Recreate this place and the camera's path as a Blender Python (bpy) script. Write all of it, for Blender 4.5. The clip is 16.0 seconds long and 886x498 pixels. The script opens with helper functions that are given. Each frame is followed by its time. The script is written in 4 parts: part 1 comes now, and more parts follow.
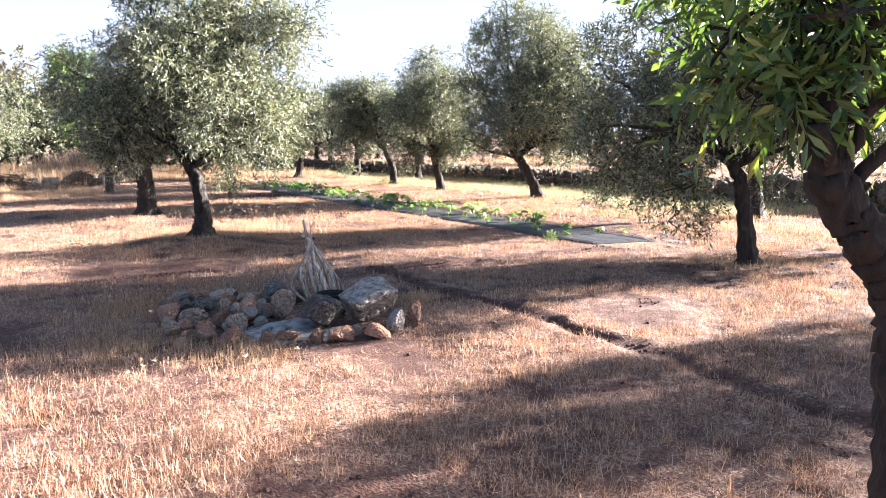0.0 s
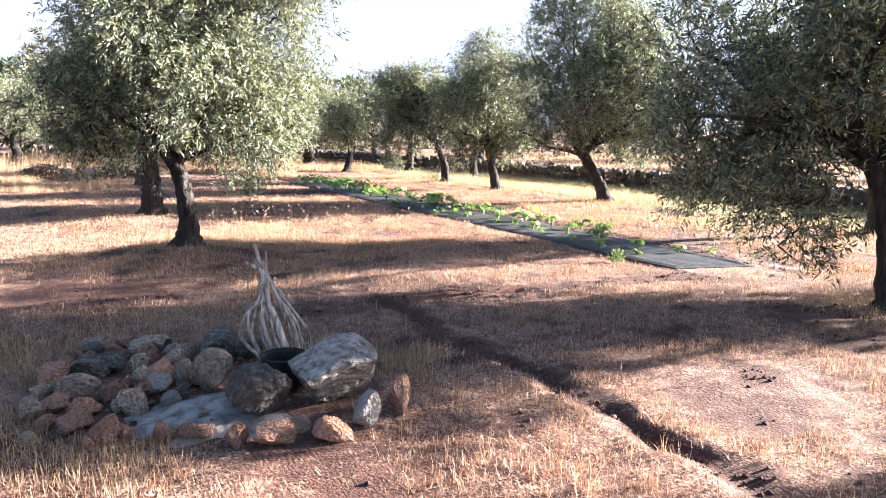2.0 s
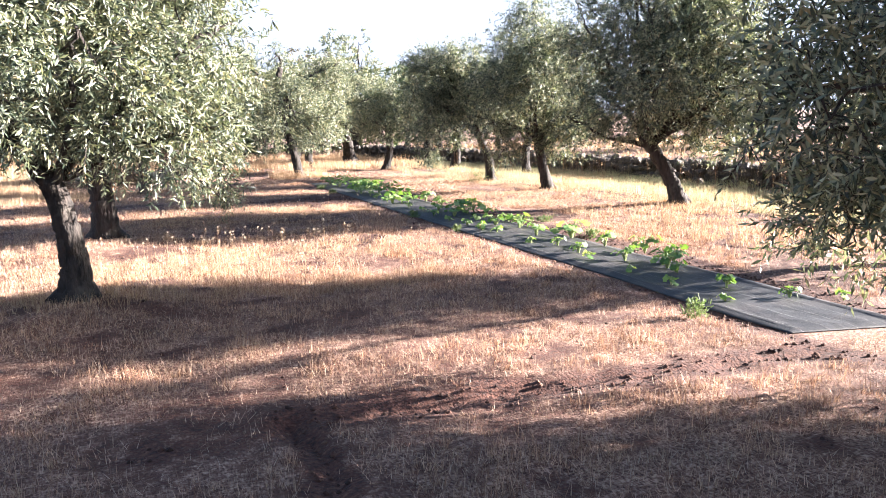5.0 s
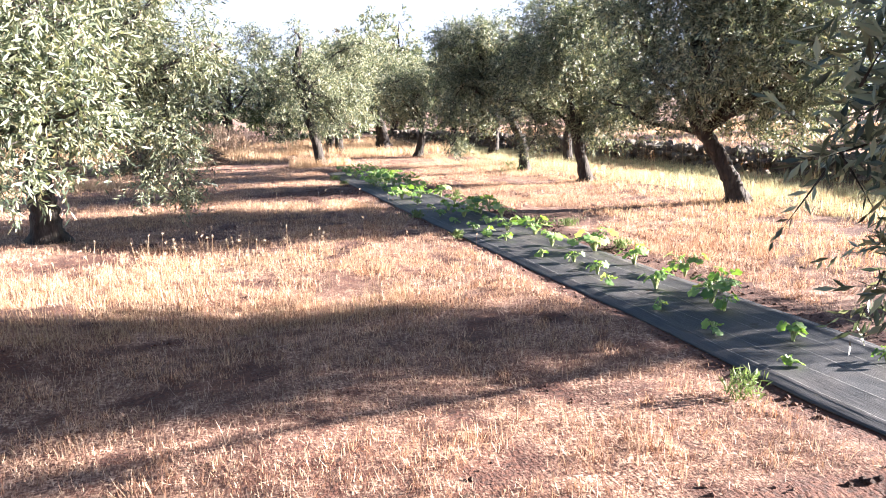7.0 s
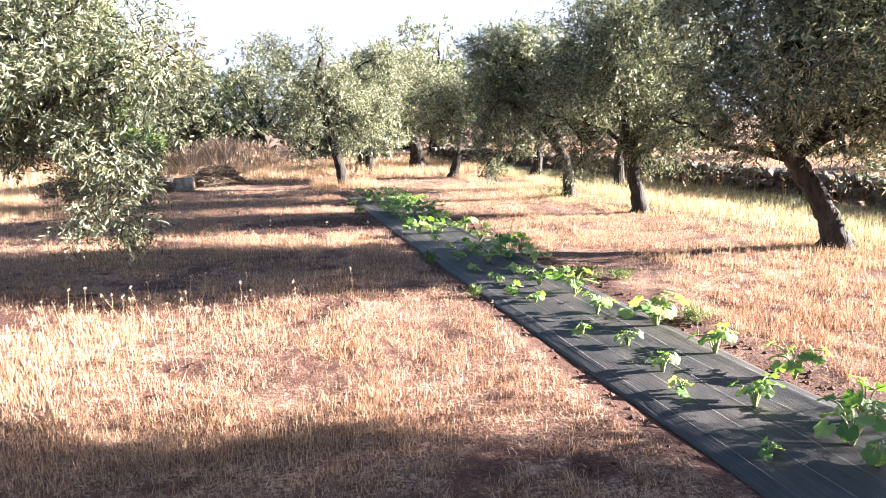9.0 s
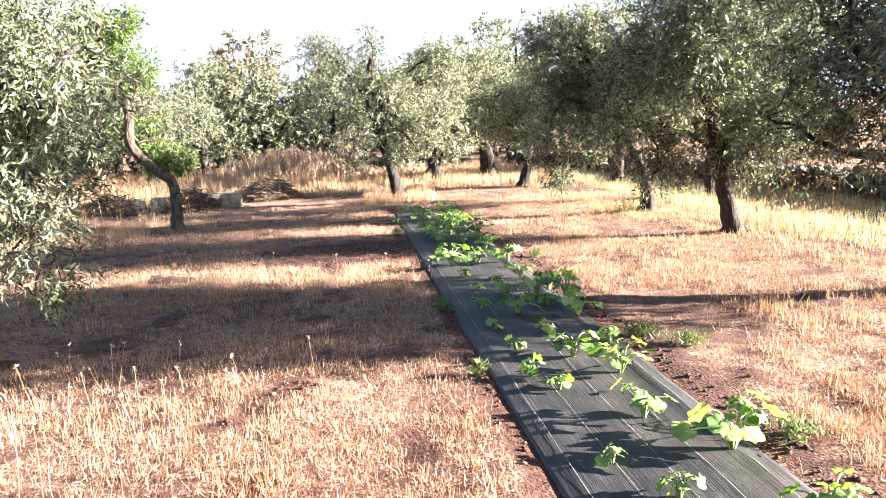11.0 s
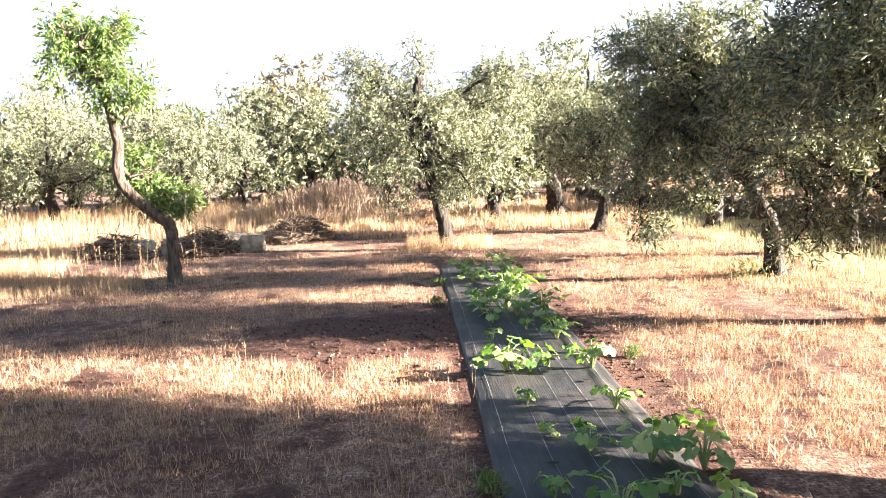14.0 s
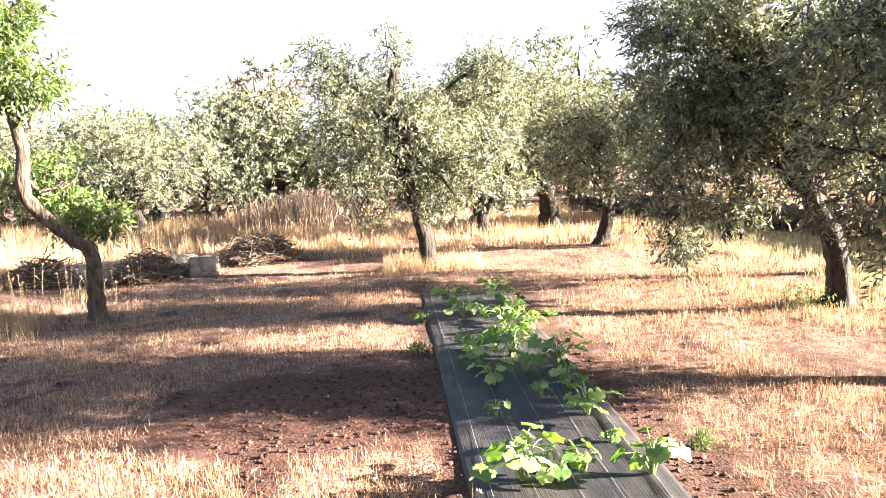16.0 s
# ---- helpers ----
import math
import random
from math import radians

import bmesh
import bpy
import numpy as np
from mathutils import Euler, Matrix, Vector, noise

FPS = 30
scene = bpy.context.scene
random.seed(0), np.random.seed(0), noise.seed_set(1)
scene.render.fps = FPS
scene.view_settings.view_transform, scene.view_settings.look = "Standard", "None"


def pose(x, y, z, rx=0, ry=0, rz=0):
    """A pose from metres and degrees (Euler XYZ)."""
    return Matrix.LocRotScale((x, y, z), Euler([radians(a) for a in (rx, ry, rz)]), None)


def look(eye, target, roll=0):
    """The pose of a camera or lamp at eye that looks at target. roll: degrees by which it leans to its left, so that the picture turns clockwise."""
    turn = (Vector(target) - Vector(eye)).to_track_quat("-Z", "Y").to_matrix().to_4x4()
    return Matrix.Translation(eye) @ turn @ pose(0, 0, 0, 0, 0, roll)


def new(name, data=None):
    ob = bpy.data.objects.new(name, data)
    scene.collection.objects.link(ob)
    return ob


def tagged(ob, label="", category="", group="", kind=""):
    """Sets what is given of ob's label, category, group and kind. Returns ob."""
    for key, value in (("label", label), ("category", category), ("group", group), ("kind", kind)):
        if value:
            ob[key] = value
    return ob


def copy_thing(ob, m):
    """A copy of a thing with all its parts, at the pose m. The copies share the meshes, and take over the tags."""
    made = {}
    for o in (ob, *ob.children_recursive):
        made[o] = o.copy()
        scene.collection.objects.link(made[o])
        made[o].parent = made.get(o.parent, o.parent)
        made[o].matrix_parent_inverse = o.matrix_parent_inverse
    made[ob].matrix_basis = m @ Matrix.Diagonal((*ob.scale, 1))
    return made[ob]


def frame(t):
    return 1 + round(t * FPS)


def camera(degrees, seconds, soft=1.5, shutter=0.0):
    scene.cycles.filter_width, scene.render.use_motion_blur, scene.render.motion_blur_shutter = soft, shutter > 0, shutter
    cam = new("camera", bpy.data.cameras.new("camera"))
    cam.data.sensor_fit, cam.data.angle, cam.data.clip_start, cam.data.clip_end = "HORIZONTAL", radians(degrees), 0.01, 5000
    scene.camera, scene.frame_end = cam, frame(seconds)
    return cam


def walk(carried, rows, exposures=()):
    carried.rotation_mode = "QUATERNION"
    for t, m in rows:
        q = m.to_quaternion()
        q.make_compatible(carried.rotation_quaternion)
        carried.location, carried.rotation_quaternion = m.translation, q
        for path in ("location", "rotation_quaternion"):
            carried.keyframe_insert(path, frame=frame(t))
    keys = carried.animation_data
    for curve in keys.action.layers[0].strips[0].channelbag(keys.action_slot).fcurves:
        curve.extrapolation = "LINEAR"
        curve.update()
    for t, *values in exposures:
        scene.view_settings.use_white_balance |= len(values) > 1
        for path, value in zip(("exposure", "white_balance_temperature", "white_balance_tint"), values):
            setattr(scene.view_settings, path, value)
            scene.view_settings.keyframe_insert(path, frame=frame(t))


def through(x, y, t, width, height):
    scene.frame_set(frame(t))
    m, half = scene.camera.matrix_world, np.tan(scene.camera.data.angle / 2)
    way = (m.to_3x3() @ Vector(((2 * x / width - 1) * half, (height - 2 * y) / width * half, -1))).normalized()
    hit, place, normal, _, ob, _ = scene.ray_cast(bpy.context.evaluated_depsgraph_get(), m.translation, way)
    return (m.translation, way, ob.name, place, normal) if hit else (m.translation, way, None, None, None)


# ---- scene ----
cam = camera(61.2, 16.0, soft=1.0)
METRES, EYE, TILT, LEAN, TURN = 15.2, 1.5, 0.0, 0.0, -33.7
ROWS = [
    (0.0, 0.0, 0.0, 0.0, -0.03, -8.73, 0.18),
    (0.5, 0.0074, 0.0315, -0.0014, 2.2, -8.66, -0.17),
    (1.0, 0.0134, 0.0668, -0.0021, 1.7, -8.93, -0.86),
    (1.5, 0.0193, 0.1015, -0.0014, 3.08, -9.56, -0.41),
    (2.0, 0.0217, 0.1369, -0.0018, 5.26, -9.21, -0.47),
    (2.5, 0.0233, 0.1682, -0.0027, 5.4, -8.8, -0.59),
    (3.0, 0.0241, 0.2021, -0.0013, 7.0, -8.5, -0.7),
    (3.5, 0.025, 0.2335, 0.0009, 7.4, -7.41, 0.56),
    (4.0, 0.0308, 0.2633, -0.0007, 6.24, -7.63, 1.6),
    (4.5, 0.0385, 0.2919, 0.0005, 8.44, -8.96, 1.5),
    (7.0, 0.0691, 0.4427, -0.001, 15.24, -11.17, 1.62),
    (7.5, 0.0663, 0.4745, -0.0013, 17.36, -10.9, 1.9),
    (8.0, 0.0625, 0.5055, -0.0014, 18.06, -10.18, 1.21),
    (10.5, 0.0539, 0.6645, 0.0019, 22.43, -10.01, 3.61),
    (11.0, 0.0569, 0.6936, 0.0023, 26.25, -9.64, 3.1),
    (11.5, 0.0524, 0.7219, 0.0024, 28.34, -9.18, 2.96),
    (12.0, 0.0471, 0.7469, 0.0034, 28.62, -8.43, 2.49),
    (12.5, 0.0383, 0.7721, 0.0021, 30.45, -8.22, 3.48),
    (13.0, 0.0208, 0.7999, 0.0012, 29.84, -8.35, 2.77),
    (13.5, 0.0031, 0.8292, 0.0032, 29.13, -7.75, 3.1),
    (14.0, -0.0165, 0.8532, 0.0051, 31.13, -7.25, 2.69),
    (14.5, -0.0345, 0.8763, 0.0053, 30.63, -6.61, 2.03),
    (15.0, -0.046, 0.9007, 0.0056, 30.18, -6.13, 2.57),
    (15.5, -0.0605, 0.9258, 0.0039, 30.4, -6.43, 2.55),
    (16.0, -0.0777, 0.955, 0.0028, 29.69, -6.71, 3.37),
]
walk(cam, [(t, pose(0, 0, EYE, TILT, LEAN, TURN) @ pose(METRES * x, METRES * y, METRES * z, 90 + pitch, roll, yaw)) for t, x, y, z, yaw, pitch, roll in ROWS],
     exposures=[(0.0, 3.53, 5780, 13), (4.5, 3.58, 5780, 13), (8.0, 3.59, 5900, 13), (11.0, 3.64, 6150, 12), (16.0, 3.90, 6600, 11)])

# ---- light: a low evening sun over a clear, hazy sky ----
SUN_EL, SUN_AZ = radians(15.7), math.atan2(-0.205, 0.98)
to_sun = Vector((math.cos(SUN_EL) * math.cos(SUN_AZ), math.cos(SUN_EL) * math.sin(SUN_AZ), math.sin(SUN_EL)))
sun = new("sun", bpy.data.lights.new("sun", "SUN"))
sun.data.energy, sun.data.angle, sun.data.color = 5.0, radians(0.55), (1.0, 0.875, 0.73)
sun.matrix_world = look(to_sun * 60, (0, 0, 0))
world = bpy.data.worlds.new("sky")
scene.world = world
world.use_nodes = True
wn = world.node_tree
sky = wn.nodes.new("ShaderNodeTexSky")
sky.sky_type, sky.sun_disc = "NISHITA", False
sky.sun_elevation, sky.sun_rotation = SUN_EL, math.pi / 2 - SUN_AZ
sky.dust_density, sky.air_density, sky.ozone_density = 1.2, 1.0, 1.5
# evening haze: the sky pales evenly towards the horizon, all round
geo = wn.nodes.new("ShaderNodeTexCoord")
split = wn.nodes.new("ShaderNodeSeparateXYZ")
wn.links.new(geo.outputs["Generated"], split.inputs[0])
rise = wn.nodes.new("ShaderNodeMapRange")
rise.interpolation_type = "SMOOTHSTEP"
rise.inputs["From Min"].default_value, rise.inputs["From Max"].default_value = 0.10, 0.34
rise.inputs["To Min"].default_value, rise.inputs["To Max"].default_value = 1.0, 0.0
wn.links.new(split.outputs["Z"], rise.inputs["Value"])
haze = wn.nodes.new("ShaderNodeMix")
haze.data_type = "RGBA"
haze.inputs[7].default_value = (3.45, 3.7, 4.25, 1)
wn.links.new(rise.outputs[0], haze.inputs[0])
wn.links.new(sky.outputs[0], haze.inputs[6])
wn.links.new(haze.outputs[2], wn.nodes["Background"].inputs[0])
wn.nodes["Background"].inputs[1].default_value = 0.0275


# ---- materials ----
def surface(name, rough=0.8, metallic=0.0):
    m = bpy.data.materials.new(name)
    m.use_nodes = True
    nt = m.node_tree
    b = nt.nodes["Principled BSDF"]
    b.inputs["Roughness"].default_value, b.inputs["Metallic"].default_value = rough, metallic
    return m, nt, b


def noise_tex(nt, scale, detail=4.0, stretch=(1, 1, 1), coords="Object"):
    if coords == "World":
        src = nt.nodes.new("ShaderNodeNewGeometry").outputs["Position"]
    else:
        src = nt.nodes.new("ShaderNodeTexCoord").outputs[coords]
    mp = nt.nodes.new("ShaderNodeMapping")
    mp.inputs["Scale"].default_value = stretch
    nt.links.new(src, mp.inputs["Vector"])
    n = nt.nodes.new("ShaderNodeTexNoise")
    n.inputs["Scale"].default_value, n.inputs["Detail"].default_value = scale, detail
    nt.links.new(mp.outputs[0], n.inputs["Vector"])
    return n.outputs["Fac"]


def ramp(nt, fac, stops):
    r = nt.nodes.new("ShaderNodeValToRGB")
    while len(r.color_ramp.elements) < len(stops):
        r.color_ramp.elements.new(0.5)
    for e, (p, c) in zip(r.color_ramp.elements, stops):
        e.position, e.color = p, (*c, 1)
    nt.links.new(fac, r.inputs[0])
    return r.outputs[0]


def mixed(nt, fac, a, b, kind="MIX"):
    m = nt.nodes.new("ShaderNodeMix")
    m.data_type, m.blend_type = "RGBA", kind
    for value, k in ((fac, 0), (a, 6), (b, 7)):
        if isinstance(value, bpy.types.NodeSocket):
            nt.links.new(value, m.inputs[k])
        else:
            m.inputs[k].default_value = value if k == 0 else (*value, 1)
    return m.outputs[2]


def bump(nt, b, height, strength=0.5, distance=0.02):
    n = nt.nodes.new("ShaderNodeBump")
    n.inputs["Strength"].default_value, n.inputs["Distance"].default_value = strength, distance
    nt.links.new(height, n.inputs["Height"])
    nt.links.new(n.outputs[0], b.inputs["Normal"])


def foliage(name, stops, rough=0.5, through=0.3, tint=(1, 1, 1), by="island"):
    """Leaves: a colour for each leaf, a little light let through."""
    m, nt, b = surface(name, rough)
    if by == "island":
        rnd = nt.nodes.new("ShaderNodeNewGeometry").outputs["Random Per Island"]
    else:
        rnd = nt.nodes.new("ShaderNodeObjectInfo").outputs["Random"]
    col = ramp(nt, rnd, stops)
    big = noise_tex(nt, 1.7, 2.0)
    shade = ramp(nt, big, [(0.3, (0.75, 0.78, 0.75)), (0.7, (1.15, 1.12, 1.0))])
    col = mixed(nt, 1.0, col, shade, "MULTIPLY")
    nt.links.new(col, b.inputs["Base Color"])
    t = nt.nodes.new("ShaderNodeBsdfTranslucent")
    nt.links.new(mixed(nt, 1.0, col, tint, "MULTIPLY"), t.inputs["Color"])
    s = nt.nodes.new("ShaderNodeMixShader")
    s.inputs[0].default_value = through
    nt.links.new(b.outputs[0], s.inputs[1])
    nt.links.new(t.outputs[0], s.inputs[2])
    nt.links.new(s.outputs[0], nt.nodes["Material Output"].inputs["Surface"])
    return m


M_OLIVE = foliage("olive_leaves", [(0.0, (0.028, 0.040, 0.031)), (0.34, (0.088, 0.111, 0.077)), (0.64, (0.225, 0.243, 0.165)), (0.96, (0.385, 0.385, 0.27)), (1.0, (0.30, 0.23, 0.14))], 0.47, 0.20, (1.15, 1.2, 0.8))
M_PEACH = foliage("almond_leaves", [(0.0, (0.040, 0.075, 0.024)), (0.5, (0.085, 0.145, 0.042)), (0.9, (0.16, 0.24, 0.072)), (1.0, (0.3, 0.29, 0.08))], 0.42, 0.28, (1.25, 1.3, 0.55))
M_SQUASH = foliage("squash_leaves", [(0.0, (0.085, 0.17, 0.048)), (0.45, (0.155, 0.26, 0.078)), (0.8, (0.24, 0.35, 0.125)), (1.0, (0.40, 0.46, 0.22))], 0.5, 0.38, (1.35, 1.4, 0.5), "object")
M_VINE = foliage("green_stems", [(0.0, (0.30, 0.38, 0.16)), (1.0, (0.45, 0.5, 0.25))], 0.5, 0.15)
M_WEED = foliage("green_weeds", [(0.0, (0.08, 0.13, 0.04)), (1.0, (0.2, 0.25, 0.08))], 0.6, 0.3)
M_SHRUB = foliage("hedge_leaves", [(0.0, (0.035, 0.055, 0.02)), (0.6, (0.07, 0.1, 0.035)), (1.0, (0.14, 0.16, 0.06))], 0.5, 0.25)
M_RUSSET = foliage("russet_leaves", [(0.0, (0.09, 0.08, 0.05)), (0.6, (0.15, 0.135, 0.085)), (1.0, (0.23, 0.19, 0.12))], 0.6, 0.25)
M_STRAW = foliage("dry_grass", [(0.0, (0.078, 0.032, 0.022)), (0.3, (0.26, 0.136, 0.092)), (0.7, (0.50, 0.330, 0.235)), (1.0, (0.66, 0.475, 0.355))], 0.6, 0.25, (1.15, 1.0, 0.85))
M_TALL = foliage("tall_dry_grass", [(0.0, (0.27, 0.170, 0.110)), (0.5, (0.43, 0.300, 0.200)), (1.0, (0.58, 0.445, 0.32))], 0.6, 0.3, (1.15, 1.0, 0.8))
M_GREENISH = foliage("half_dry_grass", [(0.0, (0.25, 0.25, 0.13)), (0.5, (0.44, 0.40, 0.23)), (1.0, (0.62, 0.56, 0.37))], 0.6, 0.35)
M_HEADS = foliage("seed_heads", [(0.0, (0.40, 0.30, 0.22)), (1.0, (0.64, 0.54, 0.43))], 0.8, 0.2)
M_LITTER = foliage("straw_litter", [(0.0, (0.25, 0.135, 0.095)), (0.5, (0.43, 0.288, 0.218)), (1.0, (0.62, 0.475, 0.385))], 0.8, 0.1)
M_TWIGS = foliage("dead_twigs", [(0.0, (0.07, 0.05, 0.04)), (0.6, (0.15, 0.105, 0.08)), (1.0, (0.26, 0.20, 0.16))], 0.85, 0.0)
M_STALK = foliage("dead_stalks", [(0.0, (0.24, 0.155, 0.115)), (0.6, (0.38, 0.27, 0.205)), (1.0, (0.54, 0.42, 0.335))], 0.85, 0.1)


def bark_material(name, dark, light, lichen):
    m, nt, b = surface(name, 0.9)
    grain = noise_tex(nt, 9.0, 8.0, (3.0, 3.0, 0.7))
    patch = noise_tex(nt, 5.0, 5.0)
    col = ramp(nt, grain, [(0.35, dark), (0.62, light)])
    spots = ramp(nt, patch, [(0.56, (0, 0, 0)), (0.66, (0.8, 0.8, 0.8))])
    nt.links.new(mixed(nt, spots, col, lichen), b.inputs["Base Color"])
    bump(nt, b, grain, 1.0, 0.04)
    return m


M_BARK = bark_material("olive_bark", (0.009, 0.0065, 0.005), (0.036, 0.027, 0.022), (0.062, 0.053, 0.043))
M_BARK_ALMOND = bark_material("almond_bark", (0.007, 0.005, 0.0045), (0.028, 0.020, 0.016), (0.045, 0.034, 0.027))
M_BARK_PALE = bark_material("pale_bark", (0.035, 0.024, 0.018), (0.11, 0.08, 0.06), (0.14, 0.11, 0.085))


def rock_material(name, dark, mid, light, lichen):
    m, nt, b = surface(name, 0.88)
    a = noise_tex(nt, 6.0, 10.0)
    c = noise_tex(nt, 2.2, 5.0)
    col = ramp(nt, a, [(0.24, dark), (0.48, mid), (0.78, light)])
    rnd = nt.nodes.new("ShaderNodeObjectInfo").outputs["Random"]
    col = mixed(nt, 1.0, col, ramp(nt, rnd, [(0.0, (0.65, 0.6, 0.58)), (0.5, (1, 1, 1)), (1.0, (1.3, 1.22, 1.15))]), "MULTIPLY")
    spots = ramp(nt, c, [(0.48, (0, 0, 0)), (0.70, (0.7, 0.7, 0.7))])
    nt.links.new(mixed(nt, spots, col, lichen), b.inputs["Base Color"])
    pits = ramp(nt, noise_tex(nt, 11.0, 2.0), [(0.30, (0, 0, 0)), (0.40, (1, 1, 1))])
    bump(nt, b, mixed(nt, 0.35, a, pits), 1.0, 0.08)
    return m


M_ROCK = rock_material("lichened_limestone", (0.08, 0.058, 0.045), (0.36, 0.275, 0.215), (0.58, 0.49, 0.41), (0.42, 0.26, 0.16))
M_BOULDER = rock_material("pitted_limestone", (0.05, 0.042, 0.036), (0.33, 0.28, 0.235), (0.56, 0.50, 0.44), (0.12, 0.105, 0.095))
M_ROCK_DARK = rock_material("sooty_limestone", (0.018, 0.016, 0.015), (0.10, 0.088, 0.078), (0.30, 0.26, 0.225), (0.05, 0.044, 0.04))
M_ROCK_RED = rock_material("iron_red_stone", (0.14, 0.065, 0.042), (0.38, 0.19, 0.115), (0.52, 0.34, 0.25), (0.33, 0.24, 0.19))
M_ROCK_WHITE = rock_material("pale_limestone", (0.28, 0.25, 0.225), (0.50, 0.455, 0.41), (0.64, 0.60, 0.56), (0.42, 0.33, 0.26))
M_WALL = rock_material("wall_stone", (0.03, 0.026, 0.022), (0.115, 0.096, 0.080), (0.20, 0.17, 0.145), (0.07, 0.06, 0.047))

M_ASH, nt, b = surface("ash", 0.95)
nt.links.new(ramp(nt, noise_tex(nt, 14.0, 8.0), [(0.35, (0.15, 0.125, 0.11)), (0.6, (0.37, 0.32, 0.285))]), b.inputs["Base Color"])
bump(nt, b, noise_tex(nt, 30.0, 6.0), 0.6, 0.02)
M_STICK, nt, b = surface("bleached_wood", 0.8)
nt.links.new(ramp(nt, noise_tex(nt, 12.0, 6.0, (4, 4, 0.6)), [(0.34, (0.16, 0.11, 0.08)), (0.48, (0.42, 0.345, 0.285)), (0.68, (0.68, 0.61, 0.54))]), b.inputs["Base Color"])
bump(nt, b, noise_tex(nt, 40.0, 4.0, (3, 3, 0.4)), 0.6, 0.01)
# soot-black iron of the pot; also the painted dark of the planting holes
M_POT_AND_HOLE, nt, b = surface("sooty_iron_and_hole_black", 0.7, 0.4)
nt.links.new(ramp(nt, noise_tex(nt, 20.0), [(0.4, (0.012, 0.011, 0.011)), (0.7, (0.035, 0.03, 0.028))]), b.inputs["Base Color"])
M_BLOCK, nt, b = surface("tufa_block", 0.95)
nt.links.new(ramp(nt, noise_tex(nt, 7.0, 8.0), [(0.35, (0.20, 0.16, 0.12)), (0.6, (0.42, 0.36, 0.29))]), b.inputs["Base Color"])
bump(nt, b, noise_tex(nt, 25.0, 6.0), 0.7, 0.03)

# woven weed-control sheet: dark, slightly shiny tapes that run along it, pale marking threads
M_SHEET, nt, b = surface("woven_sheet", 0.62)
tape = mixed(nt, 0.5, noise_tex(nt, 60.0, 4.0, (3.0, 0.05, 1.0)), noise_tex(nt, 9.0, 9.0, (2.6, 0.5, 1.0)))
dust = noise_tex(nt, 2.5, 6.0)
col = ramp(nt, tape, [(0.36, (0.009, 0.009, 0.011)), (0.54, (0.021, 0.022, 0.026)), (0.72, (0.062, 0.059, 0.061))])
col = mixed(nt, ramp(nt, dust, [(0.45, (0, 0, 0)), (0.75, (0.40, 0.40, 0.40))]), col, (0.115, 0.095, 0.084))
nt.links.new(col, b.inputs["Base Color"])
bump(nt, b, tape, 0.8, 0.007)
M_THREAD, nt, b = surface("pale_thread", 0.6)
nt.links.new(ramp(nt, noise_tex(nt, 6.0), [(0.35, (0.09, 0.085, 0.08)), (0.65, (0.32, 0.31, 0.3))]), b.inputs["Base Color"])

# ground: red earth under straw litter; the mask 'soil' says where earth lies bare
M_GROUND, nt, b = surface("earth_and_straw", 0.95)
soil = nt.nodes.new("ShaderNodeAttribute")
soil.attribute_name = "soil"
fine = noise_tex(nt, 38.0, 8.0, coords="World")
streak = noise_tex(nt, 95.0, 3.0, (1.0, 0.35, 1.0), coords="World")
streak2 = noise_tex(nt, 95.0, 3.0, (0.35, 1.0, 1.0), coords="World")
wide = noise_tex(nt, 0.9, 5.0, coords="World")
earth = ramp(nt, fine, [(0.3, (0.022, 0.008, 0.005)), (0.55, (0.075, 0.026, 0.015)), (0.75, (0.16, 0.072, 0.045))])
straw = ramp(nt, mixed(nt, 0.5, streak, streak2), [(0.40, (0.058, 0.022, 0.014)), (0.48, (0.23, 0.120, 0.078)), (0.60, (0.48, 0.32, 0.23))])
cover = nt.nodes.new("ShaderNodeMath")
cover.operation = "ADD"
nt.links.new(ramp(nt, wide, [(0.35, (0.55, 0.55, 0.55)), (0.62, (0, 0, 0))]), cover.inputs[0])
nt.links.new(soil.outputs["Fac"], cover.inputs[1])
patchy = nt.nodes.new("ShaderNodeMath")
patchy.operation = "MULTIPLY_ADD"
patchy.inputs[1].default_value, patchy.inputs[2].default_value = 4.2, -1.82
mottle = mixed(nt, 0.5, fine, noise_tex(nt, 8.0, 4.0, coords="World"))
nt.links.new(mottle, patchy.inputs[0])
total = nt.nodes.new("ShaderNodeMath")
total.operation, total.use_clamp = "ADD", True
nt.links.new(cover.outputs[0], total.inputs[0])
nt.links.new(patchy.outputs[0], total.inputs[1])
nt.links.new(mixed(nt, total.outputs[0], straw, earth), b.inputs["Base Color"])
relief = mixed(nt, 0.45, mixed(nt, 0.5, streak, streak2), noise_tex(nt, 60.0, 10.0, coords="World"))
bump(nt, b, relief, 1.0, 0.022)


M_CLOD, nt, b = surface("red_earth", 0.95)
rnd = nt.nodes.new("ShaderNodeNewGeometry").outputs["Random Per Island"]
nt.links.new(ramp(nt, rnd, [(0.0, (0.024, 0.010, 0.006)), (0.6, (0.075, 0.030, 0.018)), (1.0, (0.16, 0.085, 0.058))]), b.inputs["Base Color"])
bump(nt, b, noise_tex(nt, 90.0, 5.0), 0.7, 0.01)


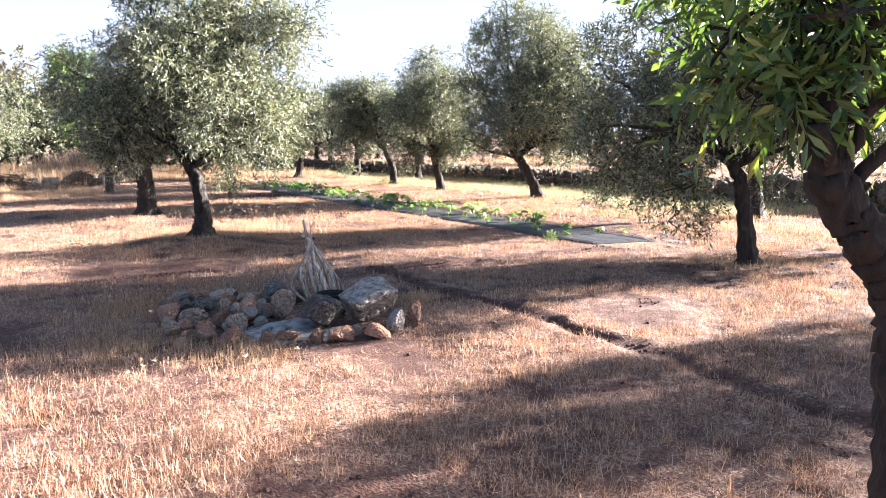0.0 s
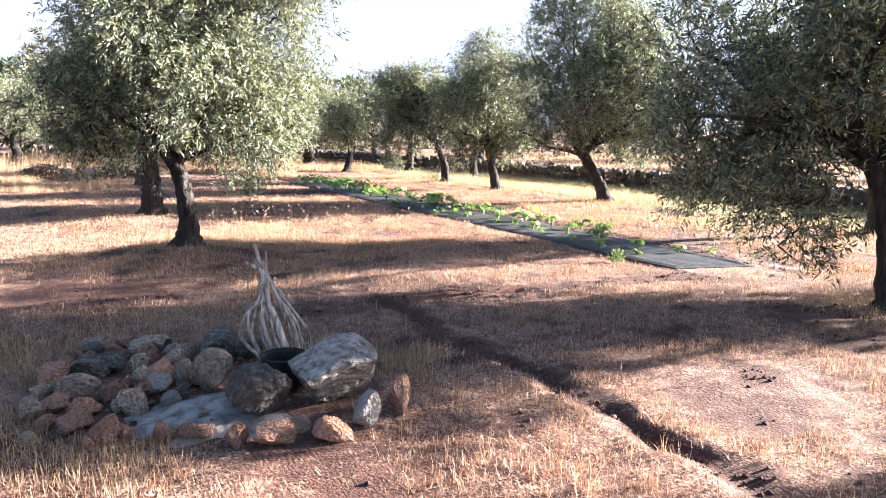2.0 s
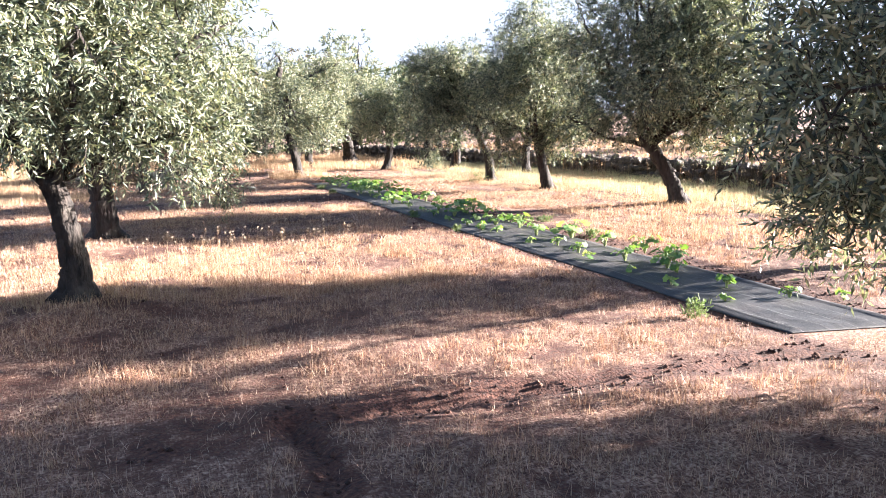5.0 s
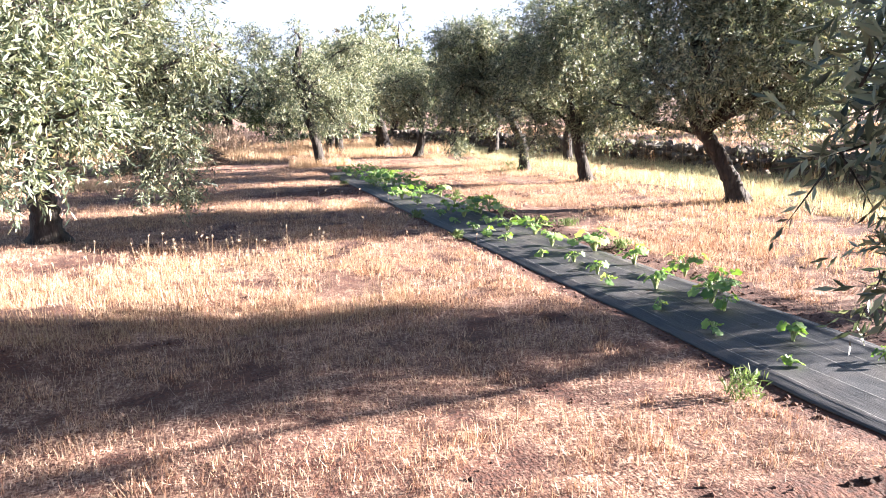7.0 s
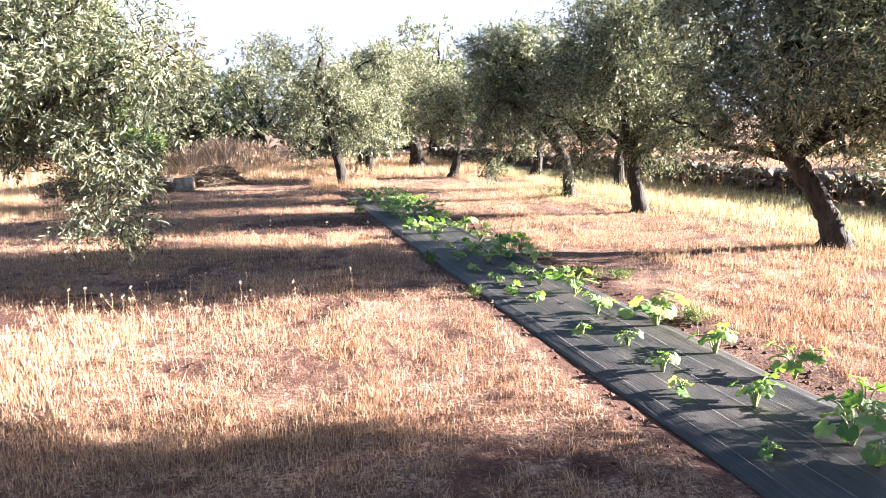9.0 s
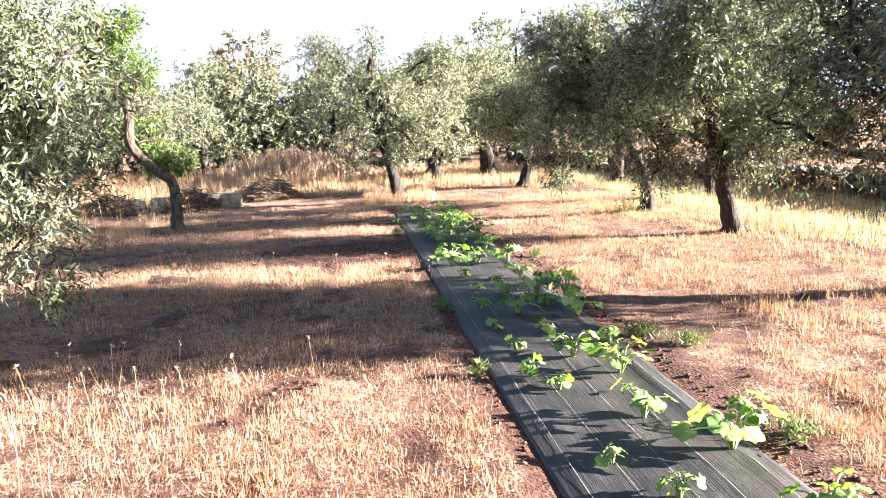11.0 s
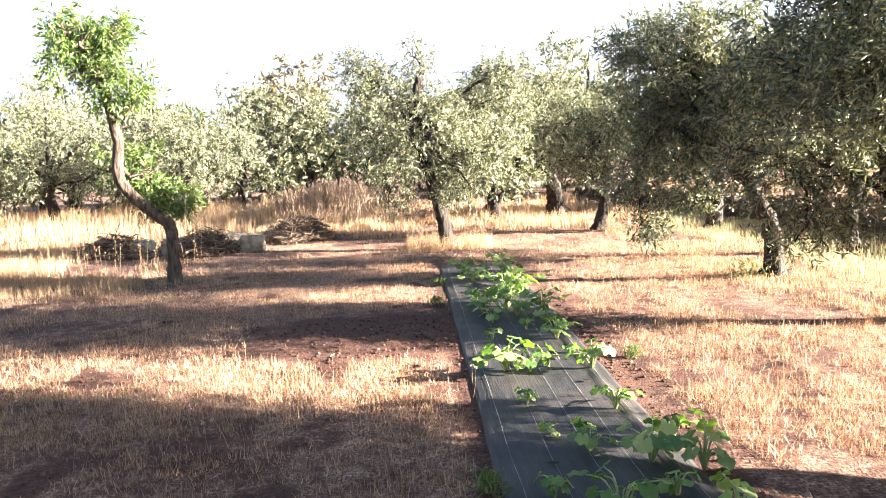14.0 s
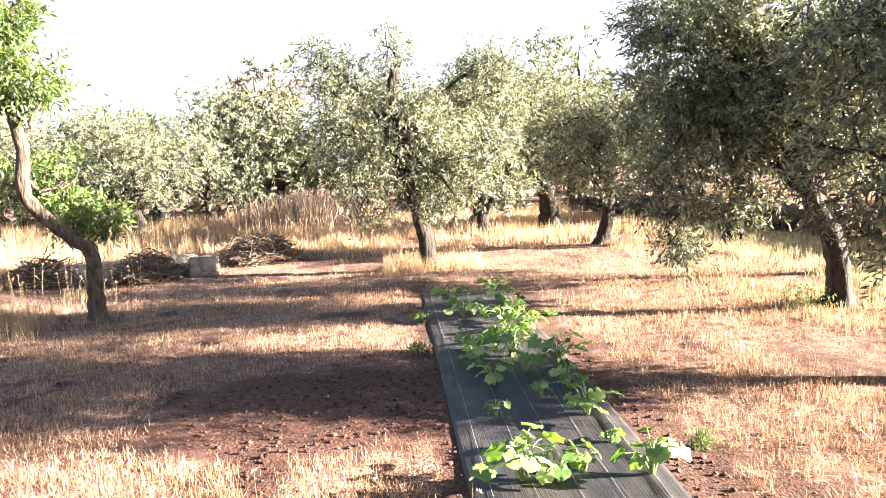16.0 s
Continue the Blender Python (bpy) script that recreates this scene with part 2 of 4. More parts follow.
# ---- mesh helpers ----
def fast_mesh(name, verts, faces, material, smooth=False):
    """A mesh from arrays: verts (n, 3), faces (m, 3 or 4)."""
    me = bpy.data.meshes.new(name)
    verts, faces = np.asarray(verts, np.float32), np.asarray(faces, np.int32)
    k = faces.shape[1]
    me.vertices.add(len(verts))
    me.vertices.foreach_set("co", verts.ravel())
    me.loops.add(faces.size)
    me.loops.foreach_set("vertex_index", faces.ravel())
    me.polygons.add(len(faces))
    me.polygons.foreach_set("loop_start", np.arange(0, faces.size, k, dtype=np.int32))
    me.polygons.foreach_set("use_smooth", np.full(len(faces), smooth, dtype=bool))
    me.update(calc_edges=True)
    me.materials.append(material)
    return me


def part(name, me, parent=None, label="", at=(0, 0, 0)):
    ob = new(name, me)
    ob.location = at
    if parent:
        ob.parent = parent
    return tagged(ob, label)


def thing(name, at, label, category, group="", turn=0):
    ob = new(name)
    ob.empty_display_size = 0.1
    ob.matrix_basis = pose(*at, 0, 0, turn)
    return tagged(ob, label, category, group)


class Soup:
    """Collects vertex and face arrays for one mesh."""

    def __init__(self):
        self.v, self.f, self.n = [], [], 0

    def add(self, v, f):
        self.v.append(np.asarray(v, float))
        self.f.append(np.asarray(f, int) + self.n)
        self.n += len(v)

    def mesh(self, name, material, smooth=False):
        return fast_mesh(name, np.concatenate(self.v), np.concatenate(self.f), material, smooth)


def smooth_path(points, steps):
    """A Catmull-Rom line through the points."""
    p = np.asarray(points, float)
    p = np.vstack([2 * p[0] - p[1], p, 2 * p[-1] - p[-2]])
    out = []
    for i in range(1, len(p) - 2):
        for s in np.linspace(0, 1, steps, endpoint=False):
            a, b_, c, d = p[i - 1], p[i], p[i + 1], p[i + 2]
            out.append(0.5 * (2 * b_ + (c - a) * s + (2 * a - 5 * b_ + 4 * c - d) * s ** 2 + (3 * b_ - a - 3 * c + d) * s ** 3))
    out.append(p[-2])
    return np.array(out)


def tube(path, radii, sides=8, lumps=0.0, rng=None):
    """Triangles of a tube along a path, closed at both ends."""
    path = np.asarray(path, float)
    n = len(path)
    radii = np.broadcast_to(radii, n)
    tang = np.gradient(path, axis=0)
    tang /= np.linalg.norm(tang, axis=1)[:, None] + 1e-9
    ref = np.array([0.31, 0.95, 0.05]) if abs(tang[0] @ np.array([0.31, 0.95, 0.05])) < 0.9 else np.array([1.0, 0, 0])
    u = np.cross(tang, ref)
    u /= np.linalg.norm(u, axis=1)[:, None] + 1e-9
    w = np.cross(tang, u)
    ang = np.linspace(0, 2 * np.pi, sides, endpoint=False)
    r = np.repeat(np.asarray(radii, float)[:, None], sides, 1)
    if lumps and rng is not None:
        ridge = rng.normal(0, lumps, sides)
        r = r * (1 + ridge[None] + rng.normal(0, lumps * 0.7, (n, sides)))
    v = path[:, None] + r[..., None] * (np.cos(ang)[None, :, None] * u[:, None] + np.sin(ang)[None, :, None] * w[:, None])
    v = np.vstack([v.reshape(-1, 3), path[:1], path[-1:]])
    i = np.arange(n - 1)[:, None] * sides
    j = np.arange(sides)[None]
    k = (j + 1) % sides
    a, b_, c, d = i + j, i + k, i + sides + k, i + sides + j
    f = np.concatenate([np.stack([a, b_, c], -1).reshape(-1, 3), np.stack([a, c, d], -1).reshape(-1, 3)])
    j = j[0]
    k = k[0]
    caps = np.concatenate([np.stack([k, j, np.full(sides, n * sides)], -1), np.stack([(n - 1) * sides + j, (n - 1) * sides + k, np.full(sides, n * sides + 1)], -1)])
    return v, np.concatenate([f, caps])


def unit(a):
    return a / (np.linalg.norm(a, axis=-1, keepdims=True) + 1e-9)


def leaf_blades(o, along, length, width, rng, fold=0.12):
    """Two-triangle leaves, folded on the midrib."""
    n = len(o)
    side = unit(np.cross(along, unit(rng.normal(size=(n, 3)))))
    up = np.cross(side, along)
    length, width = length[:, None], width[:, None]
    mid = o + along * length * 0.45 + up * width * fold
    v = np.stack([o, mid + side * width * 0.5, o + along * length, mid - side * width * 0.5], 1).reshape(-1, 3)
    i = np.arange(n)[:, None] * 4
    f = np.concatenate([i + np.array([[0, 1, 2]]), i + np.array([[0, 2, 3]])], 1).reshape(-1, 3)
    return v, f


_table = np.random.RandomState(7).rand(256, 256)


def field(x, y, size, shift=0):
    """Smooth value noise in the plane, 0 to 1, with lumps of the given size."""
    x, y = np.asarray(x, float) / size + 37.3 * shift + 1000, np.asarray(y, float) / size + 11.7 * shift + 1000
    i, j = np.floor(x).astype(int), np.floor(y).astype(int)
    s, t = x - i, y - j
    s, t = s * s * (3 - 2 * s), t * t * (3 - 2 * t)
    g = lambda a, c: _table[a % 256, c % 256]
    return (g(i, j) * (1 - s) + g(i + 1, j) * s) * (1 - t) + (g(i, j + 1) * (1 - s) + g(i + 1, j + 1) * s) * t


# ---- ground ----
SHEET_X0, SHEET_X1, SHEET_Y0, SHEET_Y1 = 7.34, 8.31, 7.0, 21.4


def to_furrows(x, y):
    """Distance to the dug furrows: one along y, one that turns off it towards the sheet."""
    wob = 0.08 * (field(x * 0 + 3, y, 0.9, 2) - 0.5) * 2 + 0.10 * (field(x, y, 0.17, 25) - 0.5) + 0.05 * (field(x, y, 0.4, 26) - 0.5)
    d1 = np.hypot(x - 3.96 - wob, np.maximum(0, np.maximum(y - 7.3, -3 - y)))
    wob2 = 0.07 * (field(x, y * 0 + 5, 0.7, 4) - 0.5) * 2 + 0.10 * (field(x, y, 0.16, 27) - 0.5)
    t = np.clip((x - 4.0) / 3.2, 0, 1)
    d2 = np.hypot(np.maximum(0, np.maximum(4.0 - x, x - 7.2)), y - (7.3 - 0.35 * t) - wob2)
    return d1, d2


def ground_z(x, y):
    x, y = np.asarray(x, float), np.asarray(y, float)
    d1, d2 = to_furrows(x, y)
    near = np.exp(-((x - 5) ** 2 + (y - 13) ** 2) / 900)
    knoll = 0.17 * np.exp(-((x - 2.85) ** 2 + (y - 10.2) ** 2) / 1.1) + 0.10 * np.exp(-((x - 3.0) ** 2 + (y - 14.0) ** 2) / 1.1)
    z = near * (0.05 * (field(x, y, 1.3, 1) - 0.5) + 0.025 * (field(x + 0.4 * y, y - 0.35 * x, 0.4, 3) - 0.5) + 0.016 * (field(x + 0.3 * y, y - 0.4 * x, 0.19, 5) - 0.5) + 0.009 * (field(x - 0.5 * y, y + 0.6 * x, 0.11, 22) - 0.5))
    under = np.clip(np.minimum(np.minimum(x - 7.2, 8.45 - x), np.minimum(y - 6.8, 21.6 - y)) / 0.15, 0, 1)
    z = z * (1 - 0.8 * under)
    z = z - 0.055 * np.exp(-(d1 / 0.065) ** 2) * (0.15 + 1.2 * field(x, y, 0.35, 8)) + 0.018 * np.exp(-((d1 - 0.16) / 0.06) ** 2) * field(x, y, 0.2, 10)
    z = z - 0.035 * np.exp(-(d2 / 0.07) ** 2) * (0.5 + field(x, y, 0.3, 11))
    return z + knoll


def bare_soil(x, y):
    """0 where straw covers the earth, 1 where the earth is bare."""
    d1, d2 = to_furrows(x, y)
    s = 1.5 * np.exp(-(d1 / 0.085) ** 2) * (0.45 + 0.9 * field(x, y, 0.45, 28)) + 1.9 * np.exp(-(d2 / 0.12) ** 2)
    s = s + 0.8 * np.exp(-(((x - 3.8) / 0.26) ** 2 + ((y - 5.5) / 0.14) ** 2) ** 2)
    s = s + 1.1 * np.exp(-(((x - 6.45) / 0.95) ** 2 + ((y - 17.5) / 0.85) ** 2) ** 2)
    along = np.clip((y - 6.5) / 0.3, 0, 1) * np.clip((22 - y) / 0.4, 0, 1)
    s = s + along * 0.8 * np.exp(-((x - 7.3) / 0.08) ** 2) + along * 0.75 * np.exp(-((x - 8.42) / 0.16) ** 2)
    s = s + 0.35 * np.clip((field(x, y, 1.1, 6) - 0.7) * 5, 0, 1) + 0.6 * np.clip((field(x + 0.3 * y, y - 0.3 * x, 0.3, 9) - 0.74) * 6, 0, 1)
    return np.clip(s * (0.7 + 0.8 * field(x, y, 0.22, 7)), 0, 1)


def graded(lo, hi, step, far, grow=1.18):
    inner = np.arange(lo, hi + step / 2, step)
    out = [hi]
    s = step
    while out[-1] < far:
        s *= grow
        out.append(out[-1] + s)
    down = [lo]
    s = step
    while down[-1] > -far:
        s *= grow
        down.append(down[-1] - s)
    return np.concatenate([np.array(down[:0:-1]), inner, np.array(out[1:])])


gx, gy = graded(-1.0, 10.0, 0.057, 900), graded(1.0, 23.0, 0.057, 900)
GX, GY = np.meshgrid(gx, gy, indexing="ij")
gv = np.stack([GX, GY, ground_z(GX, GY)], -1).reshape(-1, 3)
ii = np.arange(len(gx) - 1)[:, None] * len(gy) + np.arange(len(gy) - 1)[None]
gf = np.stack([ii, ii + len(gy), ii + len(gy) + 1, ii + 1], -1).reshape(-1, 4)
me = fast_mesh("ground", gv, gf, M_GROUND, True)
at = me.attributes.new("soil", "FLOAT", "POINT")
at.data.foreach_set("value", bare_soil(gv[:, 0], gv[:, 1]).astype(np.float32))
ground = tagged(new("ground", me), "dry stubble and straw over red earth with dug furrows", "ground", kind="structure")


# ---- the weed-control sheet ----
def sheet():
    nx, ny = 40, 420
    u = np.linspace(0, 1, nx)
    y = np.linspace(SHEET_Y0, SHEET_Y1, ny)
    U, Y = np.meshgrid(u, y, indexing="ij")
    left = SHEET_X0 + 0.035 * (field(Y * 0, Y, 1.6, 3) - 0.5) + 0.012 * (field(Y * 0, Y, 0.3, 5) - 0.5)
    right = SHEET_X1 + 0.05 * (field(Y * 0, Y, 1.4, 8) - 0.5) + 0.015 * (field(Y * 0, Y, 0.3, 9) - 0.5)
    X = left + (right - left) * U
    skew = np.clip((8.4 - Y) / 1.4, 0, 1) ** 2
    Yv = Y + skew * 0.26 * (1 - U)
    lift = 0.010 + 0.010 * field(X * 7, Y, 1.0, 2) * (0.3 + 0.7 * field(X, Y, 1.2, 4)) + 0.007 * field(X * 4 + Y, Y * 2, 0.5, 6)
    lift = lift + 0.016 * np.exp(-((U - 0.88) / 0.03) ** 2) * field(X * 0, Y, 1.5, 11)
    edge = np.minimum(np.minimum(U, 1 - U) / 0.10, np.minimum(Y - SHEET_Y0, SHEET_Y1 - Y) / 0.12)
    lift = lift * np.clip(edge, 0.0, 1)
    Z = ground_z(X, Yv) + lift + 0.008
    v = np.stack([X, Yv, Z], -1).reshape(-1, 3)
    i = np.arange(nx - 1)[:, None] * ny + np.arange(ny - 1)[None]
    f = np.stack([i, i + ny, i + ny + 1, i + 1], -1).reshape(-1, 4)
    ob = tagged(new("weed_control_sheet", fast_mesh("weed_control_sheet", v, f, M_SHEET, True)), "black woven plastic sheet, wrinkled, laid flat on the earth", "ground sheet")
    sol = ob.modifiers.new("thickness", "SOLIDIFY")
    sol.thickness, sol.offset = 0.004, -1
    for c in (4, 12, 20, 27, 35):
        for lane in [c]:
            s = Soup()
            rows = v.reshape(nx, ny, 3)[lane]
            w = 0.0016
            a = np.concatenate([rows + (-w, 0, 0.0035), rows + (w, 0, 0.0035)])
            k = np.arange(ny - 1)
            s.add(a, np.stack([k, k + ny, k + ny + 1, k + 1], -1))
            part("marking_thread", s.mesh("marking_thread", M_THREAD), ob, "thin pale thread woven into the sheet")
    # planting holes: black discs just above the sheet, the holes' shade put into colour
    n = 12
    for x, y in ((7.89, 16.7), (8.1, 15.75), (7.86, 12.05), (7.62, 10.6), (8.05, 13.65), (7.9, 8.75), (8.12, 17.2), (7.62, 14.45)):
        z = float(ground_z(x, y)) + 0.043
        ring_ = [(x + 0.034 * math.cos(2 * math.pi * k / n), y + 0.02 * math.sin(2 * math.pi * k / n), z - 0.004) for k in range(n)]
        me_ = fast_mesh("planting_hole", ring_ + [(x, y, z)], [(k, (k + 1) % n, n) for k in range(n)], M_POT_AND_HOLE)
        part("planting_hole", me_, ob, "black disc on the sheet standing for a dark planting hole")
    return ob


sheet()


# ---- trees ----
def crown_mesh(blobs, count, size, material, seed, droop=0.25, per=11, wide=0.26, gaps=0.6, spray=0.26):
    """A crown of leafy twigs round the given lumps (x, y, z, radius)."""
    rng = np.random.RandomState(seed)
    bl = np.asarray(blobs, float)
    # each lump carries puffs of foliage on its outside, with gaps between them
    cen, rad_, out_ = [], [], []
    for x, y, z, r in bl:
        for _ in range(int(7 + 26 * r * r)):
            d = unit(rng.normal(size=3) + np.array([0, 0, 0.15]))
            cen.append(np.array([x, y, z]) + d * r * rng.uniform(0.45, 0.98))
            rad_.append(rng.uniform(0.12, 0.24) * (0.6 + 0.5 * min(r, 1)))
            out_.append(d)
    cen, rad_, out_ = np.array(cen), np.array(rad_), np.array(out_)
    twigs = int(count / per)
    which = rng.choice(len(cen), twigs, p=rad_ ** 2.2 / (rad_ ** 2.2).sum())
    d0 = unit(rng.normal(size=(twigs, 3)))
    p = cen[which] + d0 * rad_[which, None] * (rng.rand(twigs, 1) ** 0.4) * np.array([1.15, 1.15, 0.85])
    d = unit(d0 * 0.8 + out_[which] * 0.7)
    loose = rng.rand(twigs) < 0.16
    pick = rng.choice(len(bl), twigs, p=bl[:, 3] ** 2.2 / (bl[:, 3] ** 2.2).sum())
    q = bl[pick, :3] + d0 * bl[pick, 3:4] * rng.rand(twigs, 1) ** 0.5
    p[loose] = q[loose]
    p[:, 2] = np.maximum(p[:, 2], 0.16)
    n = len(p)
    t = unit(d * 0.7 + rng.normal(0, 0.55, (n, 3)) + np.array([0, 0, 0.25 - droop * 2 * rng.rand()]) - np.array([0, 0, droop]) * rng.rand(n, 1))
    L = spray * 0.75 * (0.5 + 0.9 * rng.rand(n, 1))
    k = np.linspace(0.05, 1, per)
    o = p[:, None] + t[:, None] * (L * k)[..., None] - np.array([0, 0, 1.0]) * (droop * 0.35 * (L * k ** 2))[..., None]
    side = unit(np.cross(t, unit(rng.normal(size=(n, 3)))))
    sgn = np.where(np.arange(per) % 2 == 0, 1.0, -1.0)
    turn = rng.uniform(-0.6, 0.6, (n, per, 1))
    other = np.cross(t, side)
    out = side[:, None] * sgn[None, :, None] * np.cos(turn * 2) + other[:, None] * np.sin(turn * 2)
    al = unit(t[:, None] * 0.75 + out * 0.85 + rng.normal(0, 0.2, (n, per, 3)) - np.array([0, 0, droop * 0.5]))
    o, al = o.reshape(-1, 3), al.reshape(-1, 3)
    length = size * (0.65 + 0.6 * rng.rand(len(o)))
    v, f = leaf_blades(o, al, length, length * wide, rng)
    s = Soup()
    s.add(v, f)
    # twigs: slim three-sided spindles
    q = np.stack([p, p + t * L - np.array([0, 0, 1.0]) * (droop * 0.35 * L)], 1)
    e = side * 0.0035
    g = other * 0.0035
    tv = np.stack([q[:, 0] + e, q[:, 0] - e + g, q[:, 0] - g, q[:, 1]], 1).reshape(-1, 3)
    i = np.arange(n)[:, None] * 4
    tw = Soup()
    tw.add(tv, np.concatenate([i + np.array([[0, 1, 3]]), i + np.array([[1, 2, 3]]), i + np.array([[2, 0, 3]])], 1).reshape(-1, 3))
    return s.mesh("crown", material), tw


def tree(name, base, trunk, girth, blobs, leaves, size, material, bark, label, category, seed, droop=0.25, wide=0.24, per=11, group="", flare=1.4, gaps=0.6, spray=0.26, sides=14, twiggy=True, fork=None):
    """A tree: trunk along the given line, limbs out to the lumps of its crown, leafy twigs."""
    rng = np.random.RandomState(seed + 100)
    root = thing(name, (base[0], base[1], float(ground_z(base[0], base[1]))), label, category, group)
    trunk = np.asarray(trunk, float).copy()
    trunk[0, 2] = -0.08
    path = smooth_path(trunk, 8)
    along = np.linspace(0, 1, len(path))
    radii = girth * (1 - 0.35 * along)
    radii = radii * (1 + (flare - 1) * np.exp(-np.maximum(path[:, 2], 0) / 0.13))
    path = path + rng.normal(0, girth * 0.06, path.shape) * (along[:, None] > 0.05)
    s = Soup()
    s.add(*tube(path, radii, sides, 0.09, rng))
    for k_ in range(6 if flare > 1.8 else 3):
        a = k_ * 1.1 + rng.uniform(-0.4, 0.4)
        rp = np.array([[0, 0, girth * 1.1], [math.cos(a) * girth * 1.3, math.sin(a) * girth * 1.3, girth * 0.35], [math.cos(a) * girth * (1.6 + 0.5 * flare), math.sin(a) * girth * (1.6 + 0.5 * flare), -0.06]])
        s.add(*tube(smooth_path(rp, 4), np.linspace(girth * 0.6, girth * 0.2, 9), 7, 0.1, rng))
    if fork:
        line = smooth_path(fork, 5)
        s.add(*tube(line, np.linspace(girth * 0.8, girth * 0.45, len(line)), sides, 0.08, rng))
    part("trunk", s.mesh("trunk", bark, True), root)
    top = path[-1]
    branches = Soup()
    for x, y, z, r in blobs:
        end = np.array([x, y, z])
        # limbs leave the trunk below the lump they feed
        idx = int(np.clip(np.searchsorted(path[:, 2], min(top[2], z - 0.2 - 0.75 * math.hypot(x - top[0], y - top[1]))), len(path) * 0.55, len(path) - 1))
        a = path[idx]
        above = [b_ for b_ in blobs if b_[2] > z + 0.35]
        if z < 1.25 and above:
            # low foliage hangs from a limb higher up
            n_ = min(above, key=lambda b_: math.dist(b_[:3], (x, y, z)))
            a, idx = np.array(n_[:3]), len(path) - 1
        mid = (a + end) / 2 + np.array([0, 0, 0.12]) + rng.normal(0, 0.10, 3)
        r0 = max(0.012, radii[idx] * (0.30 + 0.22 * min(r, 1))) * (0.5 if z < 1.25 else 1)
        lp = smooth_path([a, mid, end, end + unit(end - mid) * r * 0.5 + rng.normal(0, 0.08, 3)], 5)
        lp[1:] += rng.normal(0, 0.015, lp[1:].shape)
        sm = Soup()
        sm.add(*tube(lp, np.linspace(r0, 0.007, len(lp)), 6 if twiggy else 4, 0.06, rng))
        part("limb", sm.mesh("limb", bark, True), root)
        for _ in range(7 if twiggy else 3):
            st = lp[rng.randint(5, len(lp))]
            e = end + unit(rng.normal(size=3)) * r * rng.uniform(0.5, 0.95)
            bp = smooth_path([st, (st + e) / 2 + rng.normal(0, 0.05, 3), e], 3)
            branches.add(*tube(bp, np.linspace(0.010, 0.003, len(bp)), 3))
    me, tw = crown_mesh(blobs, leaves, size, material, seed, droop, per, wide, gaps, spray)
    if twiggy:
        branches.add(np.concatenate(tw.v)[: len(tw.v[0]) // 8 * 4], np.concatenate(tw.f)[: len(tw.v[0]) // 8 * 3])
    tagged(part("twig_work", branches.mesh("twig_work", bark), root), kind="stuff")
    tagged(part("crown", me, root), kind="stuff")
    return root


def generic_crown(seed, radius, low, high, n):
    rng = np.random.RandomState(seed)
    out = []
    for i in range(n):
        a = 2.4 * i + rng.uniform(-0.4, 0.4)
        h = low + (high - low) * ((i + 0.5) / n)
        w = radius * (0.35 + 0.65 * math.sin(math.pi * min(1, 0.25 + 0.75 * (i + 0.5) / n))) * rng.uniform(0.45, 0.8)
        out.append((w * math.cos(a), w * math.sin(a), h, radius * rng.uniform(0.32, 0.5)))
    return out


OLIVE = "grey-green olive tree with gnarled dark trunk in dry grass"
GROVE = "olive trees of the grove"


def olive(base, trunk, girth, blobs, leaves, seed, size=0.074, label=OLIVE, **more):
    return tree("olive_tree", base, trunk, girth, blobs, leaves, size, M_OLIVE, M_BARK, label, "tree", seed, group=GROVE, **more)


olive((7.72, 5.15), [(0, 0, 0), (-0.05, 0.06, 0.5), (-0.10, 0.14, 1.0), (-0.2, 0.3, 1.4), (-0.3, 0.45, 1.8)], 0.095,
      [(-0.9, 1.3, 2.1, 0.75), (-0.9, 1.3, 1.4, 0.55), (-0.5, 0.75, 2.6, 0.8), (-0.5, 0.75, 1.6, 0.7), (-0.45, 0.65, 0.65, 0.42), (-0.1, 0.1, 2.3, 0.85),
       (0.2, -0.3, 1.5, 0.6), (-1.42, 0.92, 1.6, 0.42), (0.7, -0.5, 2.2, 0.8), (0.9, 0.4, 2.0, 0.8), (0.2, 0.9, 2.3, 0.8), (-0.7, -0.3, 2.4, 0.7), (-0.2, -0.9, 2.2, 0.75), (0.5, 1.2, 2.0, 0.7), (0.0, 0.3, 3.0, 0.8), (-0.8, 0.5, 0.95, 0.45), (-0.2, 0.9, 1.2, 0.5), (0.1, -1.2, 1.6, 0.55), (0.3, -1.0, 2.3, 0.6), (-0.6, 1.5, 1.0, 0.42)], 98000, 11,
      label="olive tree with foliage hanging almost to the ground", gaps=0.55, size=0.07)
olive((2.85, 10.15), [(0, 0, 0), (0.02, 0, 0.25), (0.0, 0, 0.55), (-0.05, 0.03, 0.82), (-0.15, 0.08, 1.02), (-0.27, 0.12, 1.28), (-0.32, 0.12, 1.55)], 0.098,
      [(0, 0, 2.04, 0.85), (0.63, -0.18, 2.54, 0.85), (-0.59, 0.18, 1.5, 0.63), (0.59, -0.18, 1.46, 0.65), (0.05, 0, 2.9, 0.81), (1.17, -0.32, 2.63, 0.56), (1.08, -0.32, 2, 0.5),
       (0.99, -0.27, 1.28, 0.38), (-0.99, 0.09, 1.55, 0.54), (-0.54, 0.05, 2.09, 0.77), (-0.85, 0.09, 1.19, 0.36), (0.18, -0.81, 1.73, 0.63), (0.09, 0.81, 2, 0.72), (-0.36, -0.63, 2.36, 0.63), (0.45, 0.72, 2.63, 0.63), (-0.45, 0.09, 3.26, 0.54)],
      98000, 12, size=0.064, label="large olive tree with dark trunk and flared roots", flare=1.85)
